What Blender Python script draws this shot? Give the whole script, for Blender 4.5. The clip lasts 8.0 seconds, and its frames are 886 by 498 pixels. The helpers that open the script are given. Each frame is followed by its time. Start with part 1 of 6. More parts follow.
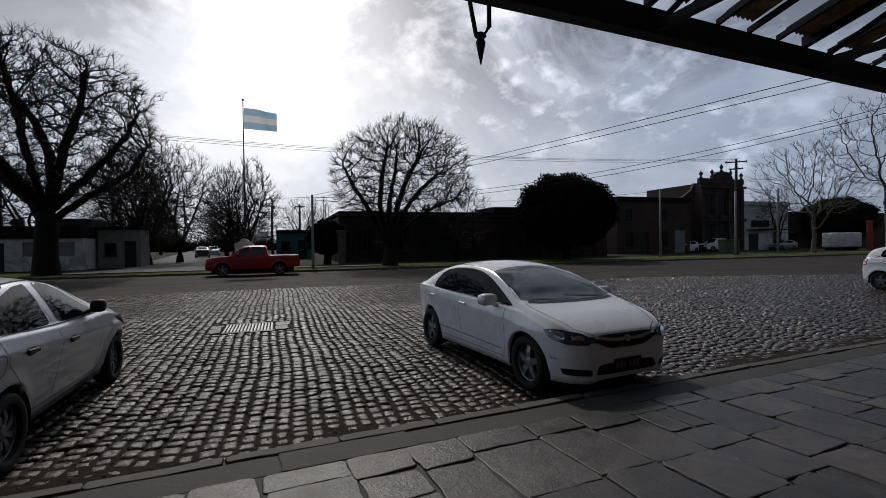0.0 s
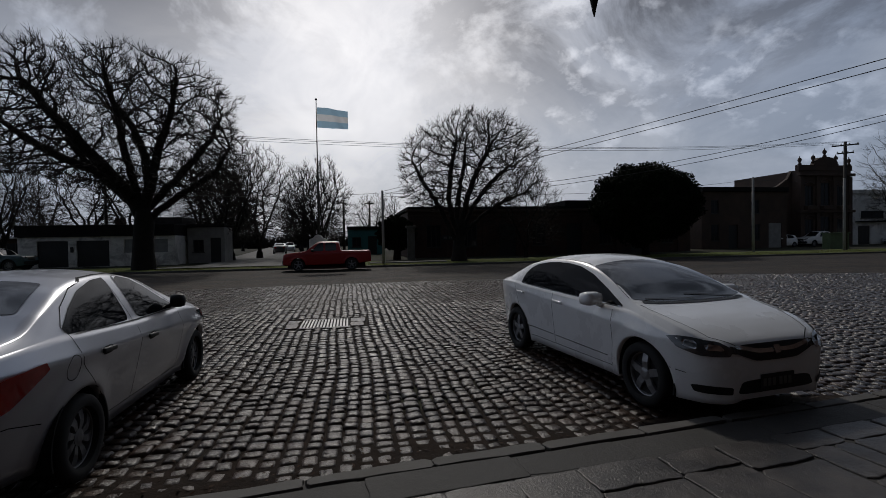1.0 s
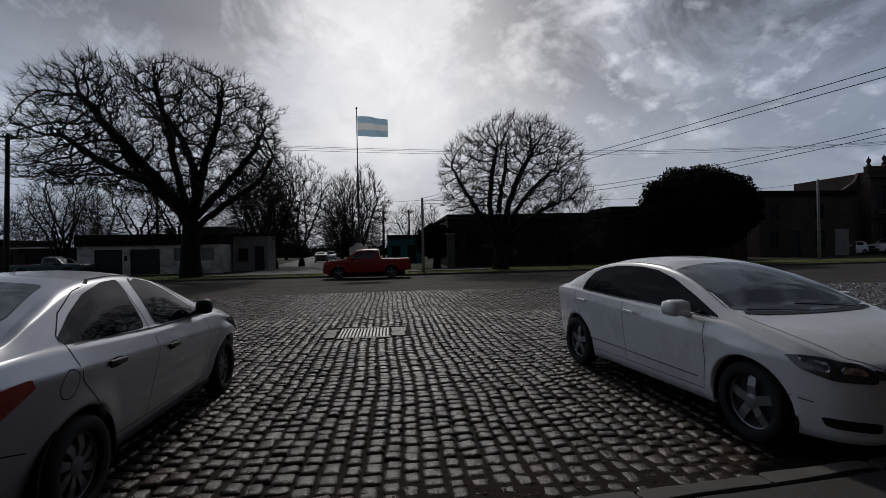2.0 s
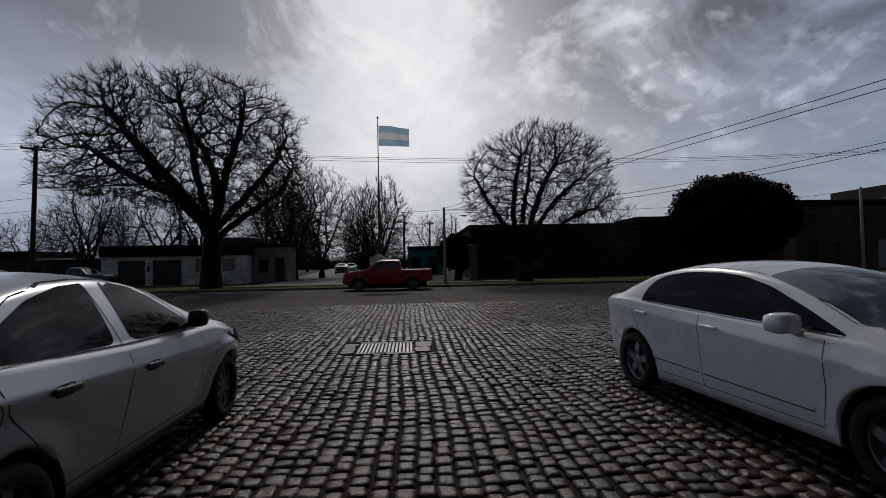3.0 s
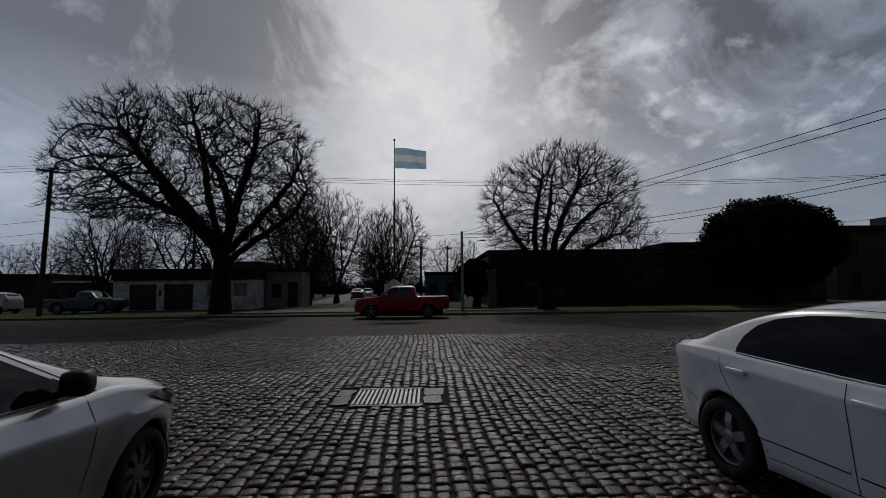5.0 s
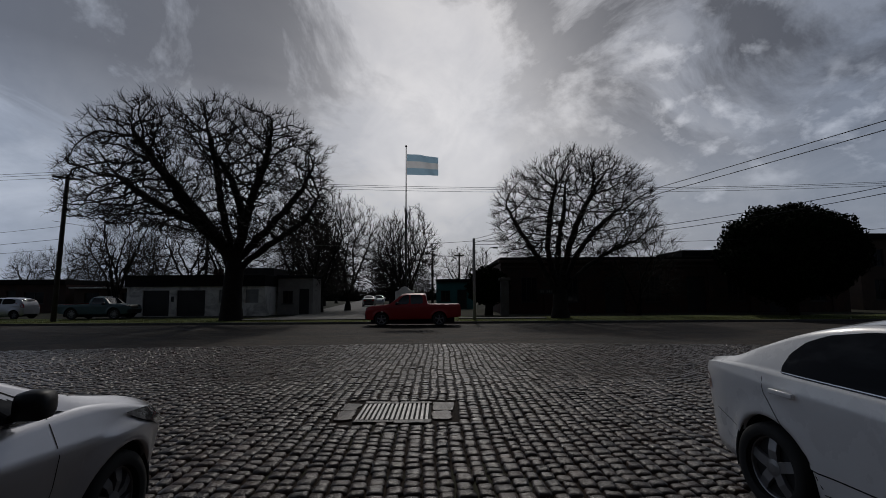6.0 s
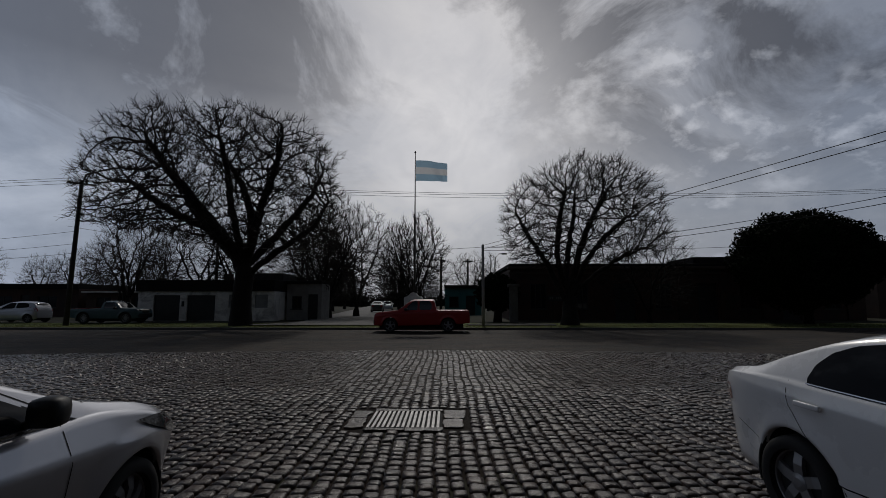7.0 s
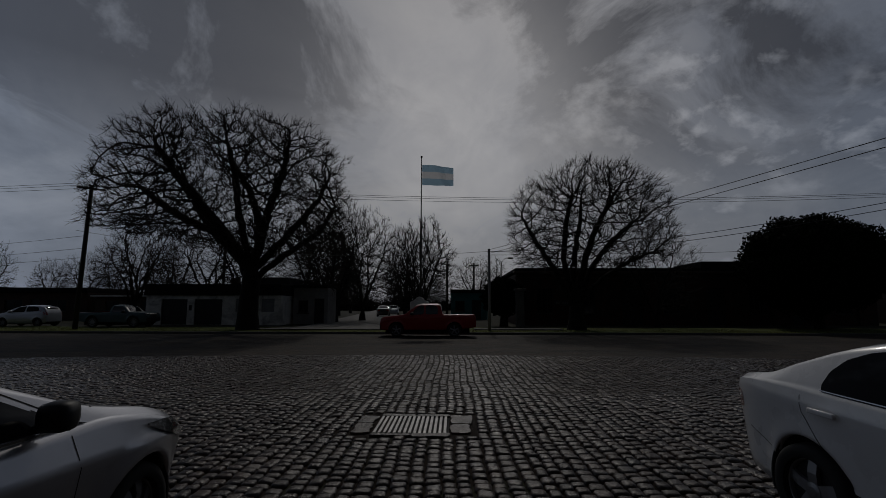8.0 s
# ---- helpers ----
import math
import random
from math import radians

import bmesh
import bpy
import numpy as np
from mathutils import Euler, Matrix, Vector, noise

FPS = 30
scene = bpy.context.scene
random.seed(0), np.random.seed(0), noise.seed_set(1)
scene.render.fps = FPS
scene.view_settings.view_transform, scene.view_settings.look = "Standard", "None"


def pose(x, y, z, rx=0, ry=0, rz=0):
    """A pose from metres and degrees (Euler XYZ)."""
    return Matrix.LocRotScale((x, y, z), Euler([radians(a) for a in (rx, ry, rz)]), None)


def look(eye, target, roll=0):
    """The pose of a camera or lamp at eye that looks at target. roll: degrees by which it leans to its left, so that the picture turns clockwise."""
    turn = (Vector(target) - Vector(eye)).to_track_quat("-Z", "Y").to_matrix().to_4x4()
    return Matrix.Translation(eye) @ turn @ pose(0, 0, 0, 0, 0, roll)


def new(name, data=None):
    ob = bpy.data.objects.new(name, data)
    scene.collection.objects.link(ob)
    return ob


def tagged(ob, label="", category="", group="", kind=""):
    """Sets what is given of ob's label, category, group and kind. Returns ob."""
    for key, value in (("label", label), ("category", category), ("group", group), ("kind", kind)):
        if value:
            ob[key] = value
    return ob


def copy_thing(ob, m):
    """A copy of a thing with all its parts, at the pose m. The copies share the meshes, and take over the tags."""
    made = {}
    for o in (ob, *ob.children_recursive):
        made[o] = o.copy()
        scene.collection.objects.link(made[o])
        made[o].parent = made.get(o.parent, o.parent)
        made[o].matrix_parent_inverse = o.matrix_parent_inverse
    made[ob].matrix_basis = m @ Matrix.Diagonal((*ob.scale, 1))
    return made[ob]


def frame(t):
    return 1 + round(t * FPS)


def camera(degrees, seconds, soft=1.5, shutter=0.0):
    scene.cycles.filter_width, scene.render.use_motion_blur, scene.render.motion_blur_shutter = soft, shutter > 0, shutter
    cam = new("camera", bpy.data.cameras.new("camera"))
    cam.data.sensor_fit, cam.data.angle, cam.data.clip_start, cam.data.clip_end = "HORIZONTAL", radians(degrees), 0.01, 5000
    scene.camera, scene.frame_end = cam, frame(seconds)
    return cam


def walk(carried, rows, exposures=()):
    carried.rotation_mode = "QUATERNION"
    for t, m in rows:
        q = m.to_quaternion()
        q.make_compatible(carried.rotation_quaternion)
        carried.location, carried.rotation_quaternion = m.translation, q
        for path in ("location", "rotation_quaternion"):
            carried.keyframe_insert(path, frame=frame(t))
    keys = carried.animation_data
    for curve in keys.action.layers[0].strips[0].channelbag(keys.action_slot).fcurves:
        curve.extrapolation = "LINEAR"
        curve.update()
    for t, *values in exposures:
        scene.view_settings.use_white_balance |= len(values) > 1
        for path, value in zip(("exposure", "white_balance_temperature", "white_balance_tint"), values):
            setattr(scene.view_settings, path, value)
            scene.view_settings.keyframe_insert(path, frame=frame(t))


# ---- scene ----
cam = camera(86.2, 8.0, soft=0.8)
PATH = [
    (0, (-0.0, 0.0, 1.732), (0.65, 1.891, 1.705), -0.7),
    (0.5, (-0.093, 0.339, 1.696), (0.402, 2.276, 1.657), -0.9),
    (1, (-0.098, 0.725, 1.678), (0.285, 2.688, 1.638), -1.0),
    (1.5, (-0.096, 1.056, 1.644), (0.197, 3.034, 1.622), -1.1),
    (3, (-0.197, 2.261, 1.487), (-0.056, 4.255, 1.543), -1.1),
    (3.5, (-0.179, 2.676, 1.496), (-0.054, 4.671, 1.58), -1.0),
    (4, (-0.105, 3.044, 1.555), (0.011, 5.038, 1.661), -1.0),
    (4.5, (-0.075, 3.384, 1.557), (0.018, 5.377, 1.695), -0.8),
    (6, (-0.017, 4.026, 1.578), (-0.003, 6.017, 1.773), -0.3),
    (6.5, (-0.051, 4.063, 1.591), (-0.056, 6.053, 1.799), -0.1),
    (7, (-0.069, 4.072, 1.586), (-0.089, 6.06, 1.806), -0.0),
    (7.5, (-0.077, 4.081, 1.59), (-0.111, 6.068, 1.819), 0.0),
    (8, (-0.083, 4.085, 1.59), (-0.128, 6.07, 1.828), 0.1),
]
EXPOSURES = [(0, -0.05), (0.5, -0.42), (1.0, -0.47), (1.5, -0.50), (3, -0.58), (4.5, -0.80), (6, -0.89), (7, -1.00), (7.5, -1.34), (8, -2.02)]
walk(cam, [(t, look(eye, target, roll)) for t, eye, target, roll in PATH], EXPOSURES)

# ---- world and sun ----
SUN_AZ, SUN_EL, BANK_EL = 1.0, 43.0, 20.0                     # degrees from +y towards +x, and above the horizon; the bright cloud bank below it
SUN_WAY = Vector((math.sin(radians(SUN_AZ)) * math.cos(radians(SUN_EL)), math.cos(radians(SUN_AZ)) * math.cos(radians(SUN_EL)), math.sin(radians(SUN_EL))))

BANK_WAY = Vector((math.sin(radians(SUN_AZ)) * math.cos(radians(BANK_EL)), math.cos(radians(SUN_AZ)) * math.cos(radians(BANK_EL)), math.sin(radians(BANK_EL))))


class Nodes:
    """Short-hand for building a node tree."""

    def __init__(self, tree):
        self.tree = tree
        tree.nodes.clear()

    def add(self, kind, inputs=None, **props):
        n = self.tree.nodes.new("ShaderNode" + kind)
        if "operation" in props:
            n.operation = props["operation"]
        if "use_clamp" in props:
            n.use_clamp = props["use_clamp"]
        if "data_type" in props:
            n.data_type, n.blend_type = props["data_type"], props["blend_type"]
        if kind == "TexSky":
            n.sky_type, n.sun_disc, n.dust_density = "NISHITA", False, 2.0
            n.sun_elevation, n.sun_rotation = radians(SUN_EL), radians(SUN_AZ)
        for k, v in (inputs or {}).items():
            if isinstance(v, bpy.types.NodeSocket):
                self.tree.links.new(v, n.inputs[k])
            else:
                n.inputs[k].default_value = v
        return n

    def math(self, op, a, b=0.0, clamp=False):
        return self.add("Math", {0: a, 1: b}, operation=op, use_clamp=clamp).outputs[0]

    def mix(self, fac, a, b, blend="MIX"):
        n = self.add("Mix", {0: fac, 6: a, 7: b}, data_type="RGBA", blend_type=blend)
        return n.outputs[2]

    def noise(self, vec, scale, detail=4.0, rough=0.55, distort=0.0):
        return self.add("TexNoise", {"Vector": vec, "Scale": scale, "Detail": detail, "Roughness": rough, "Distortion": distort}).outputs["Fac"]

    def ramp(self, fac, stops, interp="LINEAR"):
        n = self.add("ValToRGB", {0: fac})
        n.color_ramp.interpolation = interp
        while len(n.color_ramp.elements) < len(stops):
            n.color_ramp.elements.new(0.5)
        for e, (p, c) in zip(n.color_ramp.elements, stops):
            e.position = p
            e.color = (c, c, c, 1) if isinstance(c, (int, float)) else (*c, 1)
        return n.outputs[0]


def build_world():
    world = bpy.data.worlds.new("overcast_sky")
    scene.world = world
    world.use_nodes = True
    w = Nodes(world.node_tree)
    coord = w.add("TexCoord").outputs["Generated"]
    sky = w.add("TexSky")
    sep = w.add("SeparateXYZ", {0: coord})
    x, y, z = sep.outputs[0], sep.outputs[1], sep.outputs[2]
    up = w.math("ADD", w.math("MAXIMUM", z, 0.0), 0.40)
    flat = w.add("CombineXYZ", {0: w.math("DIVIDE", x, up), 1: w.math("DIVIDE", y, up), 2: 0.35}).outputs[0]
    tall = w.math("ADD", w.math("MAXIMUM", z, 0.0), 0.55)
    near = w.add("CombineXYZ", {0: w.math("DIVIDE", x, tall), 1: w.math("DIVIDE", y, tall), 2: 0.9}).outputs[0]
    # nearness to the veiled sun
    toward = w.math("MAXIMUM", w.add("VectorMath", {0: coord, 1: BANK_WAY}, operation="DOT_PRODUCT").outputs["Value"], 0.0)
    wide = w.math("POWER", toward, 4.5)
    tight = w.math("POWER", toward, 26.0)
    # cloud decks at several scales: streaks that fan out from the horizon, and small puffs in the clearer part
    wind = w.add("Mapping", {0: flat, 1: (1.3, 2.2, 0.0), 2: (0.0, 0.0, 0.30), 3: (1.35, 1.15, 1.0)}).outputs[0]
    high = w.ramp(z, [(0.20, 0.0), (0.40, 1.0)])
    deck = w.ramp(w.noise(wind, 1.7, 11.0, 0.62, 0.45), [(0.45, 0.0), (0.55, 1.0)])
    field = w.ramp(x, [(0.25, 0.0), (0.42, 1.0)])
    puffs = w.ramp(w.noise(near, 10.5, 8.0, 0.56, 0.15), [(0.53, 0.0), (0.68, 1.0)])
    group = w.ramp(w.noise(near, 2.6, 3.0, 0.5, 0.0), [(0.38, 0.0), (0.52, 1.0)])
    puffs = w.math("MULTIPLY", puffs, group)
    banks = w.ramp(w.noise(wind, 1.1, 9.0, 0.60, 0.5), [(0.45, 0.0), (0.63, 1.0)])
    wisps = w.ramp(w.noise(wind, 3.4, 9.0, 0.64, 0.7), [(0.42, 0.0), (0.75, 1.0)])
    low = w.ramp(z, [(0.02, 1.0), (0.20, 0.0)])
    blue = w.mix(1.0, sky.outputs[0], (0.060, 0.066, 0.078, 1), "MULTIPLY")
    shade = w.math("ADD", w.math("MULTIPLY", wide, 0.40), 0.225)
    shade = w.math("ADD", shade, w.math("MULTIPLY", tight, 0.52))
    clear = w.math("SUBTRACT", 1.0, w.math("MULTIPLY", w.math("POWER", toward, 34.0), 0.85))
    shade = w.math("ADD", shade, w.math("MULTIPLY", w.math("MAXIMUM", w.math("SUBTRACT", -0.22, x), 0.0), 0.80))     # paler haze on that side
    shade = w.math("ADD", shade, w.math("MULTIPLY", w.math("MAXIMUM", w.math("SUBTRACT", x, 0.35), 0.0), 0.26))
    tint = w.mix(wide, (0.78, 0.92, 1.18, 1), (1.0, 0.985, 0.99, 1))
    grey = w.mix(1.0, tint, w.add("CombineColor", {0: shade, 1: shade, 2: shade}).outputs[0], "MULTIPLY")
    body = w.mix(0.74, blue, grey)
    body = w.mix(w.math("MULTIPLY", w.math("MULTIPLY", banks, clear), 0.55), body, w.mix(1.0, grey, (1.70, 1.64, 1.56, 1), "MULTIPLY"))
    body = w.mix(w.math("MULTIPLY", wisps, 0.28), body, w.mix(1.0, grey, (1.62, 1.60, 1.58, 1), "MULTIPLY"))
    body = w.mix(w.math("MULTIPLY", w.math("MULTIPLY", w.math("MULTIPLY", deck, clear), high), 0.88), body, w.mix(1.0, grey, (0.34, 0.34, 0.36, 1), "MULTIPLY"))
    body = w.mix(w.math("MULTIPLY", w.math("MULTIPLY", puffs, field), 0.62), body, w.mix(1.0, grey, (2.35, 2.3, 2.25, 1), "MULTIPLY"))
    body = w.mix(w.math("MULTIPLY", low, 0.45), body, w.mix(1.0, grey, (0.66, 0.70, 0.82, 1), "MULTIPLY"))
    thick = w.ramp(y, [(0.0, 0.40), (0.62, 1.0)])              # sky dimmed overhead and away from the sun, mostly unseen, to cut fill light
    body = w.mix(1.0, body, thick, "MULTIPLY")
    back = w.add("Background", {0: body, 1: SKY})
    w.tree.links.new(back.outputs[0], w.add("OutputWorld").inputs[0])


SKY = 1.08
build_world()
sun = new("sun", bpy.data.lights.new("sun", "SUN"))
sun.data.energy, sun.data.angle, sun.data.color = 1.3, radians(3), (1.0, 0.95, 0.88)
sun.matrix_world = look(tuple(SUN_WAY * 60), (0, 0, 0))

# ---- materials ----
MATS = {}


def material(name, colour, rough=0.6, metal=0.0, spec=0.5, vary=0.25, scale=6.0, grain=60.0, bump=0.15, bump_size=0.01,
             stain=None, stain_scale=1.2, stain_amount=0.5, per_object=0.0, per_island=0.0, coat=0.0, rough_vary=0.12, stretch=None):
    """A surface with broad stains, fine grain and relief in metres."""
    if name in MATS:
        return MATS[name]
    m = bpy.data.materials.new(name)
    m.use_nodes = True
    n = Nodes(m.node_tree)
    pos = n.add("NewGeometry").outputs["Position"]
    broad = n.noise(pos, scale, 5.0, 0.6)
    small = n.noise(pos, grain, 6.0, 0.65)
    dark = tuple(c * (1 - vary) for c in colour) + (1,)
    light = tuple(min(1, c * (1 + vary)) for c in colour) + (1,)
    col = n.mix(n.ramp(broad, [(0.3, 0.0), (0.7, 1.0)]), dark, light)
    col = n.mix(vary * 0.8, col, n.mix(small, (0.25, 0.25, 0.25, 1), (1, 1, 1, 1)), "MULTIPLY")
    if stain:
        patch_mask = n.ramp(n.noise(n.add("Mapping", {0: pos, 3: stretch}).outputs[0] if stretch else pos, stain_scale, 6.0, 0.68, 0.6), [(0.47, 0.0), (0.66, 1.0)])
        col = n.mix(n.math("MULTIPLY", patch_mask, stain_amount), col, (*stain, 1))
    if per_object:
        rnd = n.add("ObjectInfo").outputs["Random"]
        col = n.mix(1.0, col, n.ramp(rnd, [(0.0, 1 - per_object), (1.0, 1 + per_object * 0.6)]), "MULTIPLY")
    if per_island:
        rnd = n.add("NewGeometry").outputs["Random Per Island"]
        col = n.mix(1.0, col, n.ramp(rnd, [(0.0, 1 - per_island), (1.0, 1 + per_island * 0.6)]), "MULTIPLY")
    r = n.math("ADD", n.math("MULTIPLY", n.math("SUBTRACT", broad, 0.5), rough_vary * 2), rough, True)
    relief = n.math("ADD", n.math("MULTIPLY", small, 0.45), n.noise(pos, grain * 0.16, 5.0, 0.6))
    b = n.add("Bump", {"Strength": bump, "Distance": bump_size, "Height": relief})
    ins = {"Base Color": col, "Roughness": r, "Metallic": metal, "Normal": b.outputs[0], "Specular IOR Level": spec, "Coat Weight": coat, "Coat Roughness": 0.04}
    p = n.add("BsdfPrincipled", ins)
    n.tree.links.new(p.outputs[0], n.add("OutputMaterial").inputs[0])
    MATS[name] = m
    return m


def glass_dark(name, colour=(0.003, 0.004, 0.006), rough=0.03, spec=0.15):
    m = bpy.data.materials.new(name)
    m.use_nodes = True
    n = Nodes(m.node_tree)
    p = n.add("BsdfPrincipled", {"Base Color": (*colour, 1), "Roughness": rough, "Specular IOR Level": spec})
    n.tree.links.new(p.outputs[0], n.add("OutputMaterial").inputs[0])
    return m


COBBLE = material("granite_cobble", (0.040, 0.0205, 0.0110), 0.34, vary=0.6, scale=3.0, grain=45, bump=1.0, bump_size=0.016, stain=(0.046, 0.022, 0.012), stain_scale=0.9, stain_amount=0.8, per_island=0.5, spec=0.58)
COBBLE_ONE = material("granite_cobble_single", (0.038, 0.0200, 0.0110), 0.34, vary=0.6, scale=3.0, grain=45, bump=1.0, bump_size=0.016, stain=(0.046, 0.022, 0.012), stain_scale=0.9, stain_amount=0.8, per_object=0.5, spec=0.58)
DIRT = material("dirt", (0.026, 0.0165, 0.011), 0.95, vary=0.45, scale=2.5, grain=35, bump=0.8, bump_size=0.02, stain=(0.018, 0.013, 0.010), spec=0.2)
ASPHALT = material("asphalt", (0.050, 0.036, 0.026), 0.80, vary=0.8, scale=1.3, grain=9, bump=1.0, bump_size=0.09, stain=(0.007, 0.006, 0.0055), stain_scale=0.55, stain_amount=0.95, spec=0.3, stretch=(0.28, 1.0, 1.0))
EARTH = material("earth", (0.045, 0.045, 0.028), 0.95, vary=0.4, scale=0.3, grain=8, bump=0.5, bump_size=0.03, spec=0.2)
SLAB = material("flagstone", (0.090, 0.077, 0.068), 0.44, vary=0.6, scale=2.6, grain=48, bump=0.8, bump_size=0.012, stain=(0.026, 0.021, 0.017), stain_scale=3.2, stain_amount=0.85, per_object=0.45, rough_vary=0.25)
KERB = material("kerb_stone", (0.100, 0.095, 0.088), 0.75, vary=0.25, scale=3, grain=40, bump=0.6, bump_size=0.006, stain=(0.06, 0.05, 0.04), per_object=0.15)
CEMENT = material("old_cement", (0.050, 0.047, 0.044), 0.75, vary=0.35, scale=1.8, grain=30, bump=0.9, bump_size=0.010, stain=(0.05, 0.045, 0.04))
PALE_ROAD = material("pale_worn_road", (0.20, 0.195, 0.185), 0.85, vary=0.3, scale=0.7, grain=20, bump=0.5, bump_size=0.012, stain=(0.10, 0.09, 0.08), stain_amount=0.7)
TURF = material("turf", (0.13, 0.165, 0.045), 0.95, vary=0.5, scale=0.7, grain=12, bump=0.6, bump_size=0.03, stain=(0.05, 0.045, 0.025), stain_scale=0.35, stain_amount=0.45, spec=0.2)
BARK = material("bark", (0.020, 0.017, 0.015), 0.9, vary=0.4, scale=2, grain=18, bump=0.8, bump_size=0.03, spec=0.2)
PALEBARK = material("pale_bark", (0.16, 0.15, 0.125), 0.85, vary=0.4, scale=2, grain=12, bump=0.6, bump_size=0.02, spec=0.2)
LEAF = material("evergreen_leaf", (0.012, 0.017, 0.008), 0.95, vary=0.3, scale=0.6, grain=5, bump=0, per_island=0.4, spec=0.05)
WHITE_PAINT = material("white_car_paint", (0.86, 0.86, 0.86), 0.28, vary=0.03, scale=1.5, grain=8, bump=0.0, coat=0.8, rough_vary=0.05, stain=(0.6, 0.58, 0.55), stain_scale=2.5, stain_amount=0.10)
SILVER_PAINT = material("silver_car_paint", (0.48, 0.49, 0.53), 0.30, metal=0.70, vary=0.04, scale=1.5, grain=8, bump=0.0, coat=0.6, rough_vary=0.05)
RED_PAINT = material("red_car_paint", (0.30, 0.006, 0.006), 0.35, vary=0.06, scale=1.5, grain=8, bump=0.0, coat=0.25, rough_vary=0.05)
TEAL_PAINT = material("teal_car_paint", (0.045, 0.095, 0.115), 0.4, vary=0.15, scale=1.5, grain=8, bump=0.0, coat=0.3)
BLACK_PAINT = material("dark_car_paint", (0.03, 0.032, 0.036), 0.3, vary=0.1, scale=1.5, grain=8, bump=0.0, coat=0.8)
PLASTIC = material("black_plastic", (0.007, 0.007, 0.008), 0.5, vary=0.2, bump=0.1, bump_size=0.002)
SEAM = material("panel_gap", (0.008, 0.008, 0.008), 0.9, vary=0.1, bump=0)
RUBBER = material("tyre_rubber", (0.016, 0.016, 0.016), 0.8, vary=0.3, grain=50, bump=0.4, bump_size=0.004)
ALLOY = material("alloy_rim", (0.27, 0.27, 0.28), 0.38, metal=0.55, vary=0.15, bump=0.05)
DULL_RIM = material("dull_wheel_rim", (0.16, 0.16, 0.165), 0.45, metal=0.4, vary=0.2, bump=0.05)
CHROME = material("chrome", (0.80, 0.81, 0.83), 0.12, metal=1.0, vary=0.03, bump=0)
LAMP = material("headlamp_glass", (0.045, 0.047, 0.050), 0.08, vary=0.3, scale=12, grain=60, bump=0.2, coat=1.0, spec=0.65)
TAIL = material("red_tail_lamp", (0.34, 0.012, 0.010), 0.1, vary=0.2, scale=10, bump=0.05, coat=1.0)
GLASS = glass_dark("dark_tinted_glass")
FRONT_GLASS = glass_dark("windshield_glass", (0.006, 0.009, 0.012), 0.04, 0.95)
PANE = glass_dark("window_pane", (0.02, 0.022, 0.025), 0.06)
IRON = material("black_iron", (0.018, 0.017, 0.016), 0.65, metal=0.2, vary=0.3, bump=0.3, bump_size=0.004)
GRATE = material("worn_iron_bars", (0.46, 0.45, 0.44), 0.40, metal=0.5, vary=0.3, grain=40, bump=0.4, bump_size=0.003)
FIBRE = material("fibre_roof_sheet", (0.42, 0.30, 0.18), 0.85, vary=0.5, scale=5, grain=22, bump=0.8, bump_size=0.02, stain=(0.07, 0.045, 0.025), stain_scale=4, stain_amount=0.8)
CONCRETE = material("concrete_pole", (0.30, 0.29, 0.27), 0.8, vary=0.2, scale=2, grain=30, bump=0.3, bump_size=0.004)
WOODPOLE = material("tarred_wood", (0.05, 0.042, 0.036), 0.85, vary=0.3, scale=2, grain=25, bump=0.5, bump_size=0.006)
WIREM = material("wire", (0.015, 0.015, 0.016), 0.6, vary=0.1, bump=0)
PLASTER = material("weathered_white_plaster", (0.84, 0.81, 0.75), 0.85, vary=0.2, scale=0.8, grain=12, bump=0.4, bump_size=0.008, stain=(0.20, 0.18, 0.16), stain_scale=0.8, stain_amount=0.75)
WHITEWALL = material("white_painted_wall", (0.80, 0.80, 0.79), 0.8, vary=0.12, scale=0.6, grain=10, bump=0.3, bump_size=0.006, stain=(0.18, 0.17, 0.16), stain_scale=0.7, stain_amount=0.7)
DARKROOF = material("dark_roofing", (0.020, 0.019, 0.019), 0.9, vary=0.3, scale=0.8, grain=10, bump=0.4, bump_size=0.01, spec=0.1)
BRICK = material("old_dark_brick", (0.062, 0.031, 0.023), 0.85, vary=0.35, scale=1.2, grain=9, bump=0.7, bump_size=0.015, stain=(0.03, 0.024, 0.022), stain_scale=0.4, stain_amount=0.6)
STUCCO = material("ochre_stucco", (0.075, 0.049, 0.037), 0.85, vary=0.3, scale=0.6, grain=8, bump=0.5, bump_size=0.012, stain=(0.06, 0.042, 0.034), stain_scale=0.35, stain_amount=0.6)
LITTER = material("dead_leaf", (0.060, 0.030, 0.016), 0.8, vary=0.4, scale=9, bump=0, per_island=0.5, spec=0.2)
SHUTTER = material("dark_shutter", (0.026, 0.026, 0.026), 0.6, vary=0.25, scale=2, grain=20, bump=0.3)
GREYSHUT = material("grey_shutter", (0.30, 0.30, 0.29), 0.6, vary=0.2, scale=2, grain=20, bump=0.3)
TEALWALL = material("teal_painted_wall", (0.05, 0.22, 0.22), 0.8, vary=0.15, scale=1, grain=10, bump=0.2)
REDPOST = material("red_painted_post", (0.30, 0.025, 0.015), 0.6, vary=0.2, scale=2, bump=0.2)
GREENBOX = material("green_painted_metal", (0.09, 0.13, 0.06), 0.6, vary=0.2, scale=2, bump=0.2)


